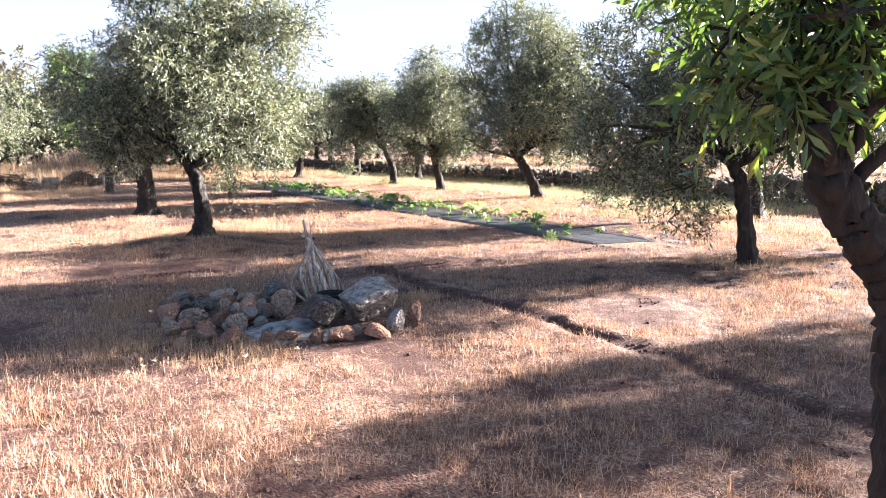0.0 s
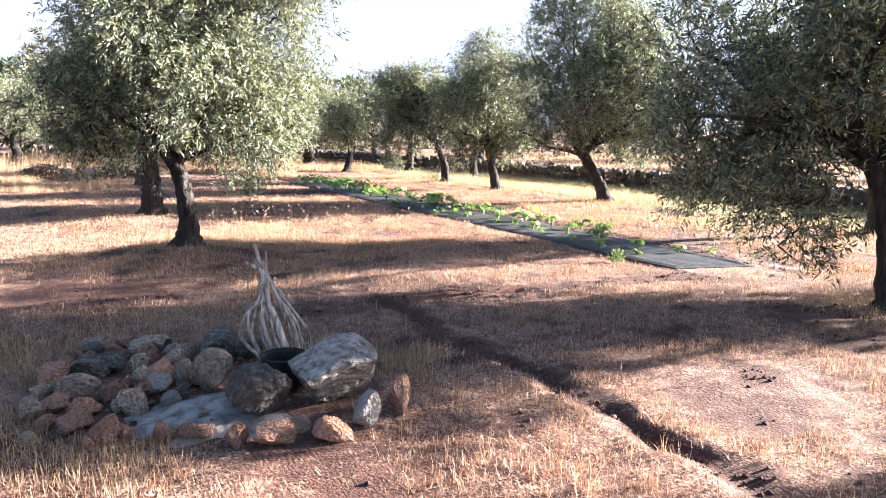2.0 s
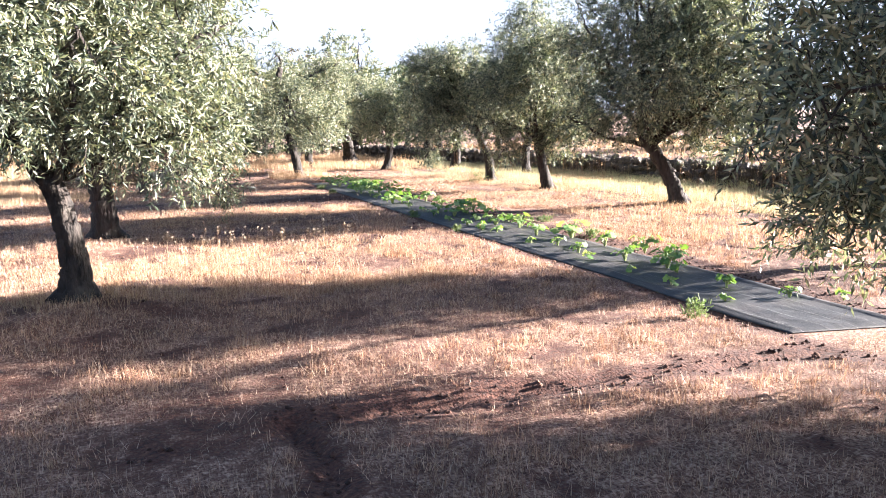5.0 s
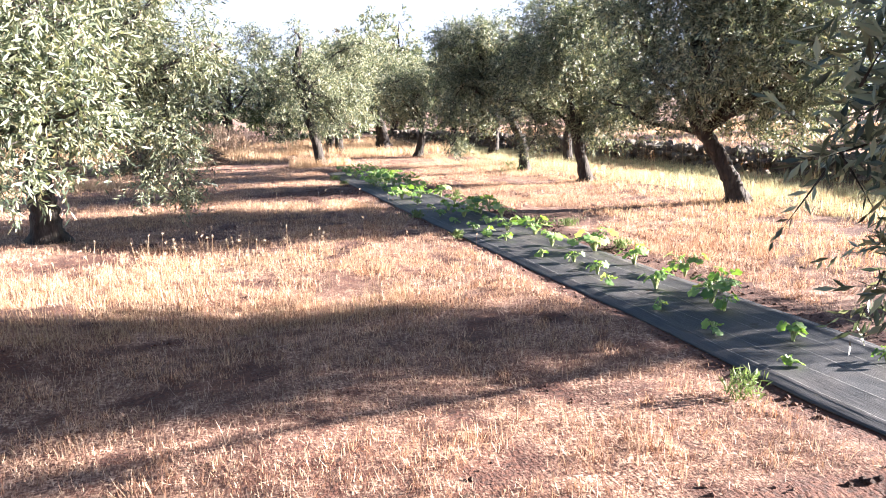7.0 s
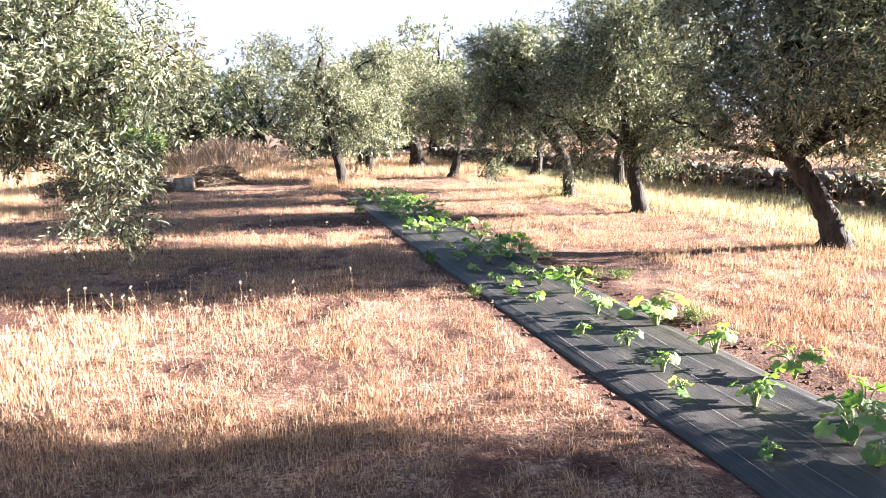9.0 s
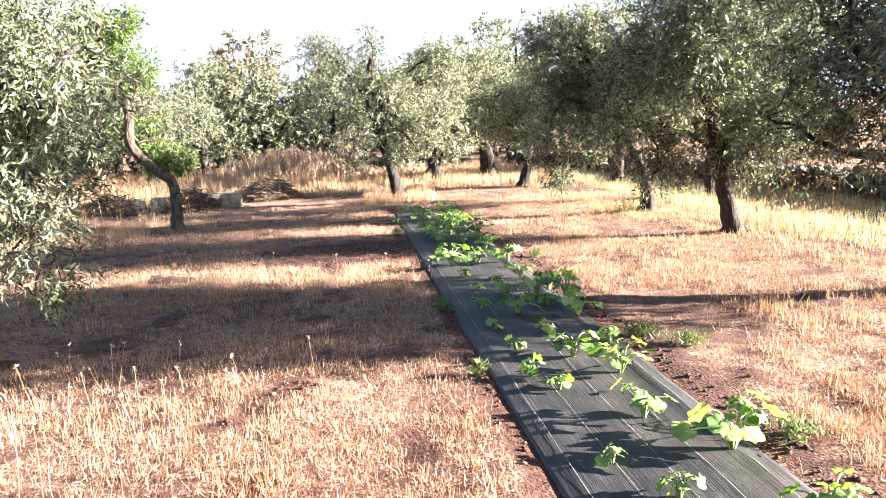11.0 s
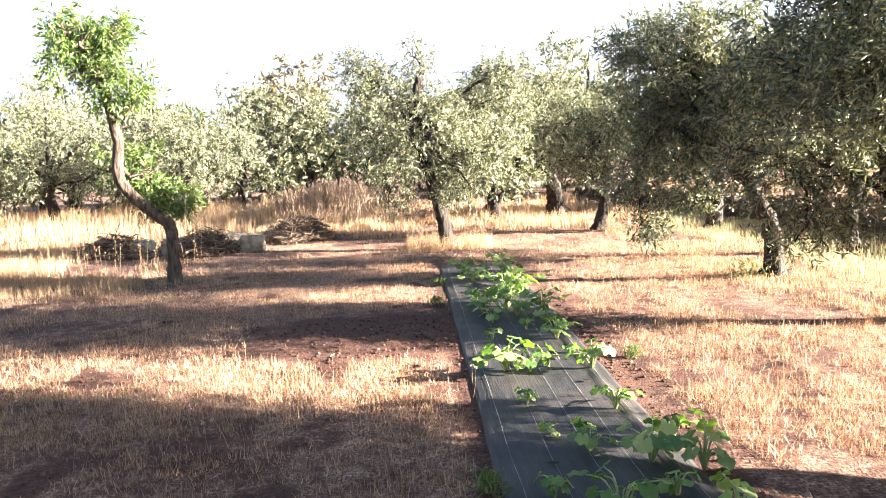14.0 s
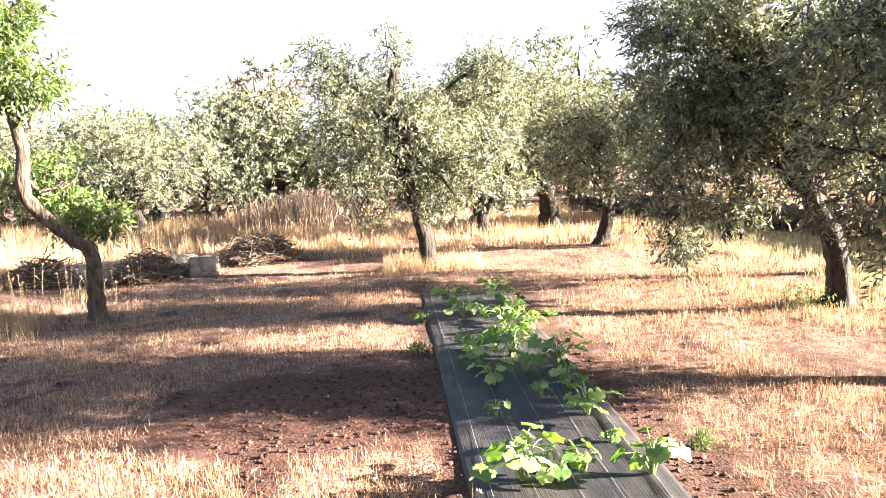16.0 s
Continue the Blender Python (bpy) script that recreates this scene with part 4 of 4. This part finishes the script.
def stick_bundle(x, y):
    """Bleached, curved sticks leaned together and tied into a cone."""
    root = thing("stick_bundle", (x, y, float(ground_z(x, y))), "bleached crooked sticks leaned together into a cone", "sticks")
    rg = np.random.RandomState(3)
    for k in range(18):
        a = 2 * math.pi * k / 18 + rg.uniform(-0.3, 0.3)
        r = rg.uniform(0.08, 0.19)
        foot = np.array([0.05 + 0.9 * r * math.cos(a), r * math.sin(a), 0.0])
        belly = np.array([-0.03 + (r + 0.02) * 0.95 * math.cos(a), (r + 0.02) * 0.95 * math.sin(a), rg.uniform(0.18, 0.31)]) + rg.normal(0, 0.03, 3)
        waist = np.array([-0.06 + 0.07 * math.cos(a), 0.07 * math.sin(a), 0.42 + rg.uniform(-0.03, 0.03)])
        neck = np.array([-0.085 + 0.025 * math.cos(a), 0.025 * math.sin(a), 0.54 + rg.uniform(-0.03, 0.03)])
        up = neck + np.array([-0.02, 0, rg.uniform(0.03, 0.14)]) + rg.normal(0, 0.012, 3)
        thick = rg.choice((0.006, 0.008, 0.013))
        if k in (4, 13):
            up, thick = np.array([-0.115 - 0.006 * k, 0.02, 0.80 - 0.012 * k]), 0.019
        line = smooth_path([foot, belly, waist, neck, up], 5)
        s = Soup()
        s.add(*tube(line, np.linspace(thick, thick * 0.55, len(line)), 7, 0.18, rg))
        part("stick", s.mesh("stick", M_STICK, True), root)
    band = np.array([[-0.08 + 0.045 * math.cos(a), 0.045 * math.sin(a), 0.51 + 0.01 * math.sin(3 * a)] for a in np.linspace(0, 2 * np.pi, 14)])
    s = Soup()
    s.add(*tube(band, np.full(14, 0.006), 6))
    part("tie", s.mesh("tie", M_STICK, True), root, "twine tie round the sticks")
    return root


stick_bundle(2.70, 6.0)

# ---- piles of prunings and tufa blocks ----
def brush_pile(x, y, rx, ry, h, n, seed, label, material=M_TWIGS):
    rg = np.random.RandomState(seed)
    s = Soup()
    for _ in range(n):
        a, q = rg.uniform(0, 6.28), rg.rand() ** 0.5
        c = np.array([x + rx * q * math.cos(a) * 0.75, y + ry * q * math.sin(a) * 0.75, 0])
        c[2] = h * (1 - q ** 2) * rg.rand() ** 0.45 + 0.03
        d = unit(np.array([rg.normal(), rg.normal() * 0.6, rg.normal() * 0.22]))
        ln = rg.uniform(0.3, 0.8) * min(1, rx)
        bend = rg.normal(0, 0.06, 3)
        line = smooth_path([c - d * ln / 2, c + bend, c + d * ln / 2 + rg.normal(0, 0.05, 3)], 3)
        line[:, 2] = np.maximum(line[:, 2], 0.015)
        s.add(*tube(line, np.linspace(rg.uniform(0.006, 0.014), 0.003, len(line)), 3))
    ob = new("brush_pile", s.mesh("brush_pile", material))
    return tagged(ob, label, "brush pile", "piles of prunings", "stuff")


brush_pile(3.35, 24.1, 0.6, 0.5, 0.42, 700, 1, "dark pile of pruned olive twigs beside stone blocks")
brush_pile(4.75, 25.6, 0.8, 0.65, 0.44, 800, 2, "pile of dead pruned branches in dry grass")
brush_pile(1.6, 24.6, 0.8, 0.5, 0.34, 550, 3, "low pile of dead twigs overgrown with dry grass")


def block(x, y, l, w, h, turn):
    bm_ = bmesh.new()
    bmesh.ops.create_cube(bm_, size=1)
    bmesh.ops.scale(bm_, vec=(l, w, h), verts=bm_.verts)
    bmesh.ops.bevel(bm_, geom=bm_.edges[:], offset=0.03, segments=2, affect="EDGES")
    bmesh.ops.subdivide_edges(bm_, edges=[e for e in bm_.edges if e.calc_length() > 0.1], cuts=4, use_grid_fill=True)
    for v in bm_.verts:
        v.co += Vector((1, 1, 1)) * 0.012 * noise.noise(v.co * 9 + Vector((x, y, 0)))
    me_ = bpy.data.meshes.new("tufa_block")
    bm_.to_mesh(me_)
    bm_.free()
    me_.materials.append(M_BLOCK)
    ob = new("tufa_block", me_)
    ob.matrix_basis = pose(x, y, float(ground_z(x, y)) + h / 2 - 0.02, 0, 0, turn)
    return tagged(ob, "weathered tufa building block lying in dry grass", "stone block", "row of tufa blocks")


for x, y, turn in ((4.12, 24.35, 12), (3.72, 24.7, 14), (2.65, 24.7, 5), (2.1, 24.6, 8), (1.35, 24.9, -4)):
    block(x, y, 0.44, 0.30, 0.31, turn)


# ---- dry-stone wall along the field ----
def wall_line(y):
    return 14.9 - 0.05 * max(0, y - 12) - 0.006 * max(0, y - 16) ** 2


WALL = tagged(new("wall_east"), "low tumbled dry-stone wall between the grove and a field", "wall", kind="structure")
W_ROCKS = [rock_mesh("wall_stone", s, M_WALL, 0.25, level=2) for s in range(30, 37)]
rng = np.random.RandomState(9)
count, y = 0, 4.0
core = Soup()
while y < 33:
    x = wall_line(y)
    high = 0.36 + 0.20 * float(field(0, y, 2.2, 3))
    z, wide_ = 0.08, 0.34
    while z < high:
        for sgn in (-1, 0.15, 1):
            w, hgt = rng.uniform(0.12, 0.21), rng.uniform(0.09, 0.14)
            m = pose(x + sgn * wide_ * 0.45 + rng.normal(0, 0.04), y + rng.normal(0, 0.06), z, rng.uniform(-15, 15), rng.uniform(-15, 15), rng.uniform(0, 360)) @ Matrix.Diagonal((w, w * 0.85, hgt, 1))
            me_ = W_ROCKS[rng.randint(len(W_ROCKS))]
            if count < 290 and 7 < y < 25 and sgn < 0:
                ob = new("stone", me_)
                ob.parent = WALL
                ob.matrix_basis = m
                count += 1
            else:
                co = np.empty(len(me_.vertices) * 3)
                me_.vertices.foreach_get("co", co)
                mm = np.array(m)
                fc = np.array([p.vertices[:] for p in me_.polygons])
                core.add(co.reshape(-1, 3) @ mm[:3, :3].T + mm[:3, 3], fc)
        z += 0.14
        wide_ *= 0.9
    y += 0.235
tagged(part("rubble", core.mesh("rubble", M_WALL), WALL, "loose grey stones of the wall"), kind="stuff")


# ---- squash plants ----
def squash_leaf(size, seed):
    rg = random.Random(seed)
    n = 20
    v, f = [(0, 0, 0)], []
    for k in range(n):
        a = 2 * math.pi * k / n
        lobe = 0.84 + 0.16 * abs(math.cos(2.5 * a)) + rg.uniform(-0.025, 0.025)
        if k == n // 2:
            lobe = 0.28
        r = size * lobe
        v.append((0.55 * r * math.cos(a), 0.55 * r * math.sin(a), size * (0.10 + 0.05 * rg.uniform(-1, 1))))
        v.append((r * math.cos(a), r * math.sin(a), size * (0.02 + 0.10 * math.sin(5 * a) + rg.uniform(-0.05, 0.05))))
    for k in range(n):
        a, c = 1 + 2 * k, 1 + 2 * ((k + 1) % n)
        f += [(0, a, c), (a, a + 1, c + 1), (a, c + 1, c)]
    v = np.array(v) + np.array([size * 0.3, 0, 0])
    return fast_mesh("leaf", v, f, M_SQUASH, True)


LEAVES = [squash_leaf(s, k) for k, s in enumerate((0.027, 0.037, 0.046, 0.056, 0.049, 0.060))]


def squash_plant(n, spread, height, sizes, seed, label):
    rg = random.Random(seed)
    root = thing("squash_plant", (0, 0, -50), label, "squash plant", "squash plants on the sheet")
    s = Soup()
    spots_ = []
    for k in range(n):
        a = 2.4 * k + rg.uniform(-0.4, 0.4)
        q = (0.25 + 0.75 * k / max(1, n - 1)) * spread
        tip = np.array([q * math.cos(a), q * math.sin(a), height * rg.uniform(0.55, 1.1)])
        mid = tip * np.array([0.4, 0.4, 0.75]) + np.array([0, 0, 0.02])
        s.add(*tube(smooth_path([(0, 0, -0.01), mid, tip], 4), np.linspace(0.006, 0.0035, 9), 5))
        spots_.append((tip, a))
    part("stem", s.mesh("stem", M_VINE, True), root, "pale green hairy stems")
    for k, (tip, a) in enumerate(spots_):
        ob = new("leaf", LEAVES[rg.choice(sizes)])
        ob.parent = root
        ob.matrix_basis = pose(*tip, rg.uniform(-35, 35), rg.uniform(0, 60), math.degrees(a))
    return root


SMALL = "young squash plant with few leaves on the black sheet"
LARGE = "bushy squash plant with broad lobed green leaves"
VINE = "squash plant with trailing stems and light green leaves"
KINDS = [squash_plant(6, 0.06, 0.07, (0, 0, 1), 1, SMALL), squash_plant(8, 0.08, 0.10, (0, 1, 1), 2, SMALL), squash_plant(10, 0.16, 0.16, (1, 2, 2), 3, VINE),
         squash_plant(13, 0.20, 0.18, (1, 2, 3, 4), 4, LARGE), squash_plant(17, 0.23, 0.16, (2, 3, 4, 5), 5, LARGE)]


def sheet_z(x, y):
    return float(ground_z(x, y)) + 0.02


# rows run along the sheet; each entry: x, y, kind
plants = [(8.08, 7.93, 1), (8.4, 7.7, 0), (7.58, 8.1, 0), (7.9, 8.42, 1), (7.57, 8.72, 0), (7.95, 9.1, 1), (7.58, 9.3, 0), (8.25, 9.5, 3), (8.0, 9.3, 2), (7.63, 10.06, 0), (7.88, 9.8, 2), (8.36, 10.1, 2),
          (7.72, 10.4, 1), (8.2, 10.6, 2), (7.77, 10.9, 1), (7.62, 11.25, 0), (8.18, 11.25, 3), (7.95, 11.7, 2), (8.35, 11.45, 1), (7.66, 12.2, 0), (8.07, 12.35, 3), (7.56, 12.45, 1), (7.9, 12.72, 3),
          (8.22, 12.95, 1), (7.58, 12.95, 1), (7.88, 13.3, 1), (7.56, 13.52, 0), (8.24, 13.7, 2), (7.81, 13.9, 3), (8.1, 14.05, 1), (7.56, 14.1, 1), (8.1, 14.4, 3), (8.32, 14.3, 2), (7.84, 14.6, 2), (8.26, 14.6, 2),
          (7.68, 14.85, 0), (8.14, 15.2, 2), (7.64, 15.4, 1), (7.6, 16.1, 3), (7.76, 16.05, 2), (7.91, 16.15, 1), (8.2, 16.03, 2), (7.62, 16.46, 0), (8.13, 16.46, 0), (7.6, 17.0, 1), (8.12, 16.9, 3),
          (7.93, 17.3, 1), (7.67, 17.6, 2), (8.15, 17.5, 2), (7.93, 17.85, 2), (7.63, 18.1, 3), (8.2, 18.0, 3), (7.66, 18.5, 4), (7.95, 18.75, 4), (8.16, 19.1, 4), (8.0, 19.5, 4), (7.68, 19.9, 4), (8.2, 19.8, 3), (7.62, 20.5, 3),
          (7.9, 18.3, 3), (8.14, 21.1, 3), (8.15, 20.4, 3)]
rg = random.Random(4)
for x, y, k in plants:
    s = rg.uniform(0.8, 1.1)
    copy_thing(KINDS[k], pose(x, y, sheet_z(x, y), 0, 0, rg.uniform(0, 360)) @ Matrix.Diagonal((s, s, s, 1)))
for root in KINDS:
    for o in (*root.children_recursive, root):
        bpy.data.objects.remove(o)

# ---- grass ----
KEEP_OUT = [(7.72, 5.15, 0.15), (2.85, 10.15, 0.22), (3.0, 14.05, 0.26), (11.6, 13.35, 0.2), (11.25, 16.9, 0.18), (11.1, 19.25, 0.2), (2.85, 5.38, 0.3), (2.4, 5.42, 0.2), (2.46, 1.05, 0.12)]


def free(x, y):
    ok = ~((x > SHEET_X0 - 0.02) & (x < SHEET_X1 + 0.03) & (y > SHEET_Y0 - 0.02) & (y < SHEET_Y1 + 0.02))
    ok &= (((x - 2.05) / 0.75) ** 2 + ((y - 5.75) / 0.62) ** 2) > 1
    for cx, cy, r in KEEP_OUT:
        ok &= (x - cx) ** 2 + (y - cy) ** 2 > r * r
    return ok


def blades(x, y, height, width, rg, lean=0.45, per=1, splay=0.03):
    """Single-triangle blades of grass in tufts at x, y."""
    x, y, height, width = (np.repeat(a, per) for a in (x, y, height, width))
    n = len(x)
    x, y = x + rg.normal(0, splay, n), y + rg.normal(0, splay, n)
    ok = free(x, y)
    x, y, height, width = x[ok], y[ok], height[ok], width[ok]
    n = len(x)
    z = ground_z(x, y) - 0.004
    a, b_ = rg.uniform(0, 6.28, n), rg.uniform(0, 6.28, n)
    h = height * rg.uniform(0.45, 1.15, n)
    tilt = np.abs(rg.normal(0, lean, n))
    base = np.stack([x, y, z], -1)
    e = np.stack([np.cos(a) * width / 2, np.sin(a) * width / 2, np.zeros(n)], -1)
    tip = base + np.stack([np.cos(b_) * np.sin(tilt) * h, np.sin(b_) * np.sin(tilt) * h, np.cos(tilt) * h + 0.004], -1)
    v = np.stack([base - e, base + e, tip], 1).reshape(-1, 3)
    return v, np.arange(n * 3).reshape(-1, 3)


def scatter(x0, x1, y0, y1, n, rg):
    return rg.uniform(x0, x1, n), rg.uniform(y0, y1, n)


rg = np.random.RandomState(21)
s = Soup()
for x0, x1, y0, y1, tufts, wide_ in ((-0.5, 9.5, 1.2, 12, 84000, 0.0038), (4.0, 11.5, 10, 22, 70000, 0.0045), (-1.5, 4.0, 9, 26, 26000, 0.007), (9.0, 14.4, 3, 13, 14000, 0.008), (4.0, 12.0, 22, 33, 13000, 0.010)):
    x, y = scatter(x0, x1, y0, y1, tufts, rg)
    cover_ = field(x + 0.5 * y, y - 0.4 * x, 0.13, 20) * 0.55 + field(x, y, 0.5, 12) * 0.3 + field(x, y, 1.6, 13) * 0.22 - 1.3 * bare_soil(x, y)
    k = cover_ + 0.18 * rg.rand(tufts) > 0.53
    x, y = x[k], y[k]
    h = 0.022 + 0.045 * field(x, y, 1.2, 14) * field(x, y, 0.3, 15) * 2
    s.add(*blades(x, y, h, np.full(len(x), wide_), rg, 1.2, 5, 0.04))
tagged(new("stubble_grass", s.mesh("stubble_grass", M_STRAW)), "short dry stubble covering the orchard floor", "grass", kind="stuff")

# tussocks that stand out of the stubble, and crumbs of turned earth along the furrows
s = Soup()
for x0, x1, y0, y1, n, wide_ in ((-0.5, 9.5, 1.2, 10, 8500, 0.0042), (1.5, 11.0, 10, 22, 9500, 0.005)):
    x, y = scatter(x0, x1, y0, y1, n, rg)
    k = field(x, y, 0.9, 31) * 0.6 + field(x, y, 0.28, 32) * 0.5 + 0.2 * rg.rand(n) - 1.4 * bare_soil(x, y) > 0.58
    x, y = x[k], y[k]
    s.add(*blades(x, y, 0.045 + 0.075 * rg.rand(len(x)) ** 2, np.full(len(x), wide_), rg, 0.8, 13, 0.024))
tagged(new("grass_tussocks", s.mesh("grass_tussocks", M_STRAW)), "small tussocks of dry grass in the stubble", "grass", kind="stuff")
s = Soup()
lump = rock_mesh("clod", 51, M_CLOD, 0.3, level=1)
co = np.empty(len(lump.vertices) * 3)
lump.vertices.foreach_get("co", co)
co, fc = co.reshape(-1, 3), np.array([p.vertices[:] for p in lump.polygons])
bpy.data.meshes.remove(lump)
x, y = scatter(1.0, 9.5, 1.5, 19.0, 60000, rg)
k = bare_soil(x, y) + 0.25 * rg.rand(len(x)) > 0.72
for a, c in zip(x[k][:7000], y[k][:7000]):
    if SHEET_X0 - 0.02 < a < SHEET_X1 + 0.02 and c > SHEET_Y0:
        continue
    r = 0.005 + 0.020 * rg.rand() ** 3
    t = rg.uniform(0, 6.28)
    m = np.array([[math.cos(t), -math.sin(t), 0], [math.sin(t), math.cos(t), 0], [0, 0, 0.75]]) * r
    s.add(co @ m.T + np.array([a, c, float(ground_z(a, c)) + r * 0.25]), fc)
tagged(new("earth_clods", s.mesh("earth_clods", M_CLOD)), "crumbled red-brown clods of turned earth", "earth", kind="stuff")

# loose straw lying flat
x, y = scatter(-0.5, 11, 1.2, 23, 250000, rg)
k = (0.5 * field(x, y, 0.7, 18) + 0.5 * field(x - 0.3 * y, y + 0.5 * x, 0.11, 21) + 0.4 * rg.rand(len(x)) - 0.9 * bare_soil(x, y) > 0.5)
x, y = x[k], y[k]
s = Soup()
s.add(*blades(x, y, np.full(len(x), 0.075), np.full(len(x), 0.0036), rg, 1.35, 1, 0.0))
tagged(new("straw_litter", s.mesh("straw_litter", M_LITTER)), "pale loose straw lying on the earth", "straw", kind="stuff")

# taller dry grass: uncut strips between the trees, round trunks and towards the wall
s = Soup()
for x0, x1, y0, y1, tufts, h0, wide_ in ((2.2, 6.2, 9.9, 12.6, 2000, 0.085, 0.0038), (3.0, 7.1, 15.2, 16.6, 1300, 0.075, 0.004), (-0.5, 3.3, 20.4, 23.0, 2200, 0.2, 0.006), (-2.5, 1.2, 23.2, 27, 2600, 0.2, 0.008), (1.2, 4.6, 25.2, 28, 1600, 0.16, 0.008), (-12, 3.5, 26, 38, 6000, 0.5, 0.014), (3.5, 12, 25.5, 34, 5000, 0.26, 0.012),
                                         (6.9, 8.3, 23.0, 24.2, 500, 0.24, 0.006), (10.5, 14.6, 17.5, 25, 3600, 0.11, 0.007), (9.5, 14.4, 4.0, 14, 3000, 0.09, 0.008), (15.3, 34, 4, 40, 9000, 0.16, 0.02), (-9, -0.5, 8, 26, 5000, 0.12, 0.012), (8.6, 11.2, 14.5, 23, 2600, 0.045, 0.004), (11.0, 14.2, 12, 18, 2200, 0.10, 0.007)):
    x, y = scatter(x0, x1, y0, y1, tufts, rg)
    k = field(x, y, 0.8, 16) + 0.4 * rg.rand(tufts) - bare_soil(x, y) > 0.5
    x, y = x[k], y[k]
    s.add(*blades(x, y, h0 * (0.6 + 0.8 * field(x, y, 0.9, 17)), np.full(len(x), wide_), rg, 0.3, 6, 0.05))
for cx, cy, r_ in ((7.72, 5.15, 0.55), (2.85, 10.15, 0.5), (3.65, 21.35, 0.7), (11.6, 13.35, 0.4), (11.1, 19.25, 0.5), (1.05, 5.5, 0.4), (2.1, 6.85, 0.5), (1.3, 6.8, 0.4), (3.3, 5.6, 0.4), (1.6, 4.95, 0.35)):
    x, y = rg.normal(cx, r_ * 0.6, 220), rg.normal(cy, r_ * 0.6, 220)
    s.add(*blades(x, y, np.full(220, 0.10), np.full(220, 0.004), rg, 0.5, 5, 0.05))
tagged(new("tall_grass", s.mesh("tall_grass", M_TALL)), "tall uncut dry grass, straw yellow", "grass", kind="stuff")
s = Soup()
x, y = scatter(11.8, 15.0, 8, 28, 8000, rg)
s.add(*blades(x, y, 0.15 * (0.5 + field(x, y, 0.9, 19)), np.full(len(x), 0.006), rg, 0.35, 5, 0.06))
tagged(new("wall_grass", s.mesh("wall_grass", M_GREENISH)), "half-dry greenish grass along the stone wall", "grass", kind="stuff")

# dry weeds with pale seed heads
s, hd = Soup(), Soup()
for cx, cy, sx, sy, n, h in ((4.3, 11.4, 1.0, 0.5, 90, 0.34), (5.1, 12.8, 0.6, 0.3, 26, 0.26), (5.6, 15.6, 0.9, 0.3, 40, 0.25), (2.2, 22.5, 0.9, 1.0, 80, 0.5), (13.4, 20.5, 0.6, 2.2, 110, 0.55), (13.8, 13.5, 0.4, 2.2, 70, 0.5), (1.2, 3.8, 0.5, 0.6, 16, 0.25), (1.1, 6.2, 0.25, 0.7, 26, 0.3)):
    x, y = rg.normal(cx, sx, n), rg.normal(cy, sy, n)
    for a, c in zip(x, y):
        z = float(ground_z(a, c))
        top = np.array([a + rg.normal(0, 0.04), c + rg.normal(0, 0.04), z + h * rg.uniform(0.5, 1.1)])
        s.add(*tube(smooth_path([(a, c, z - 0.01), ((a + top[0]) / 2 + rg.normal(0, 0.01), (c + top[1]) / 2, z + h * 0.4), top], 3), np.linspace(0.0018, 0.0011, 7), 3))
        o = np.repeat(top[None], 9, 0)
        al = unit(rg.normal(size=(9, 3)) + np.array([0, 0, 0.9]))
        hd.add(*leaf_blades(o, al, rg.uniform(0.012, 0.026, 9), np.full(9, 0.007), rg))
tagged(new("dry_weeds", s.mesh("dry_weeds", M_TALL)), "thin dry weed stalks standing in the grass", "weeds", kind="stuff")
tagged(new("seed_heads", hd.mesh("seed_heads", M_HEADS)), "pale seed heads on dry weeds", "weeds", kind="stuff")

# green weeds beside the sheet
def green_weed(x, y, r, h, n, seed):
    rg_ = np.random.RandomState(seed)
    o = np.stack([rg_.normal(0, r * 0.5, n), rg_.normal(0, r * 0.5, n), rg_.uniform(0.0, h * 0.7, n)], -1)
    al = unit(rg_.normal(size=(n, 3)) * 0.7 + np.array([0, 0, 0.9]))
    s_ = Soup()
    s_.add(*leaf_blades(o, al, rg_.uniform(0.03, 0.075, n), rg_.uniform(0.006, 0.013, n), rg_))
    ob = new("green_weed", s_.mesh("green_weed", M_WEED))
    ob.location = (x, y, float(ground_z(x, y)))
    return tagged(ob, "low green weed growing beside the sheet", "weed", "green weeds", "stuff")


for k, (x, y, r, h) in enumerate(((7.1, 7.9, 0.09, 0.2), (8.5, 13.1, 0.13, 0.12), (8.7, 12.8, 0.11, 0.10), (7.28, 14.2, 0.08, 0.12), (7.26, 19.9, 0.1, 0.12), (8.5, 11.3, 0.1, 0.1), (7.27, 12.6, 0.05, 0.1), (10.75, 19.2, 0.22, 0.3), (8.6, 16.4, 0.06, 0.1), (7.2, 18.7, 0.07, 0.1))):
    green_weed(x, y, r, h, int(120 + 900 * r), k)

# thicket of dead stalks at the grove's end
s = Soup()
rg = np.random.RandomState(33)
for _ in range(1500):
    a, c = rg.normal(4.6, 1.2), rg.normal(32.4, 0.7)
    h = rg.uniform(0.5, 1.05) * max(0.35, 1 - ((a - 4.8) / 2.9) ** 2)
    top = np.array([a + rg.normal(0, 0.22), c + rg.normal(0, 0.2), h])
    s.add(*tube(smooth_path([(a, c, -0.02), ((a + top[0]) / 2 + rg.normal(0, 0.05), c, h * 0.55), top], 2), np.linspace(0.012, 0.005, 5), 3))
tagged(new("dead_thicket", s.mesh("dead_thicket", M_STALK)), "thicket of dead reddish-brown weed stalks", "thicket", kind="stuff")
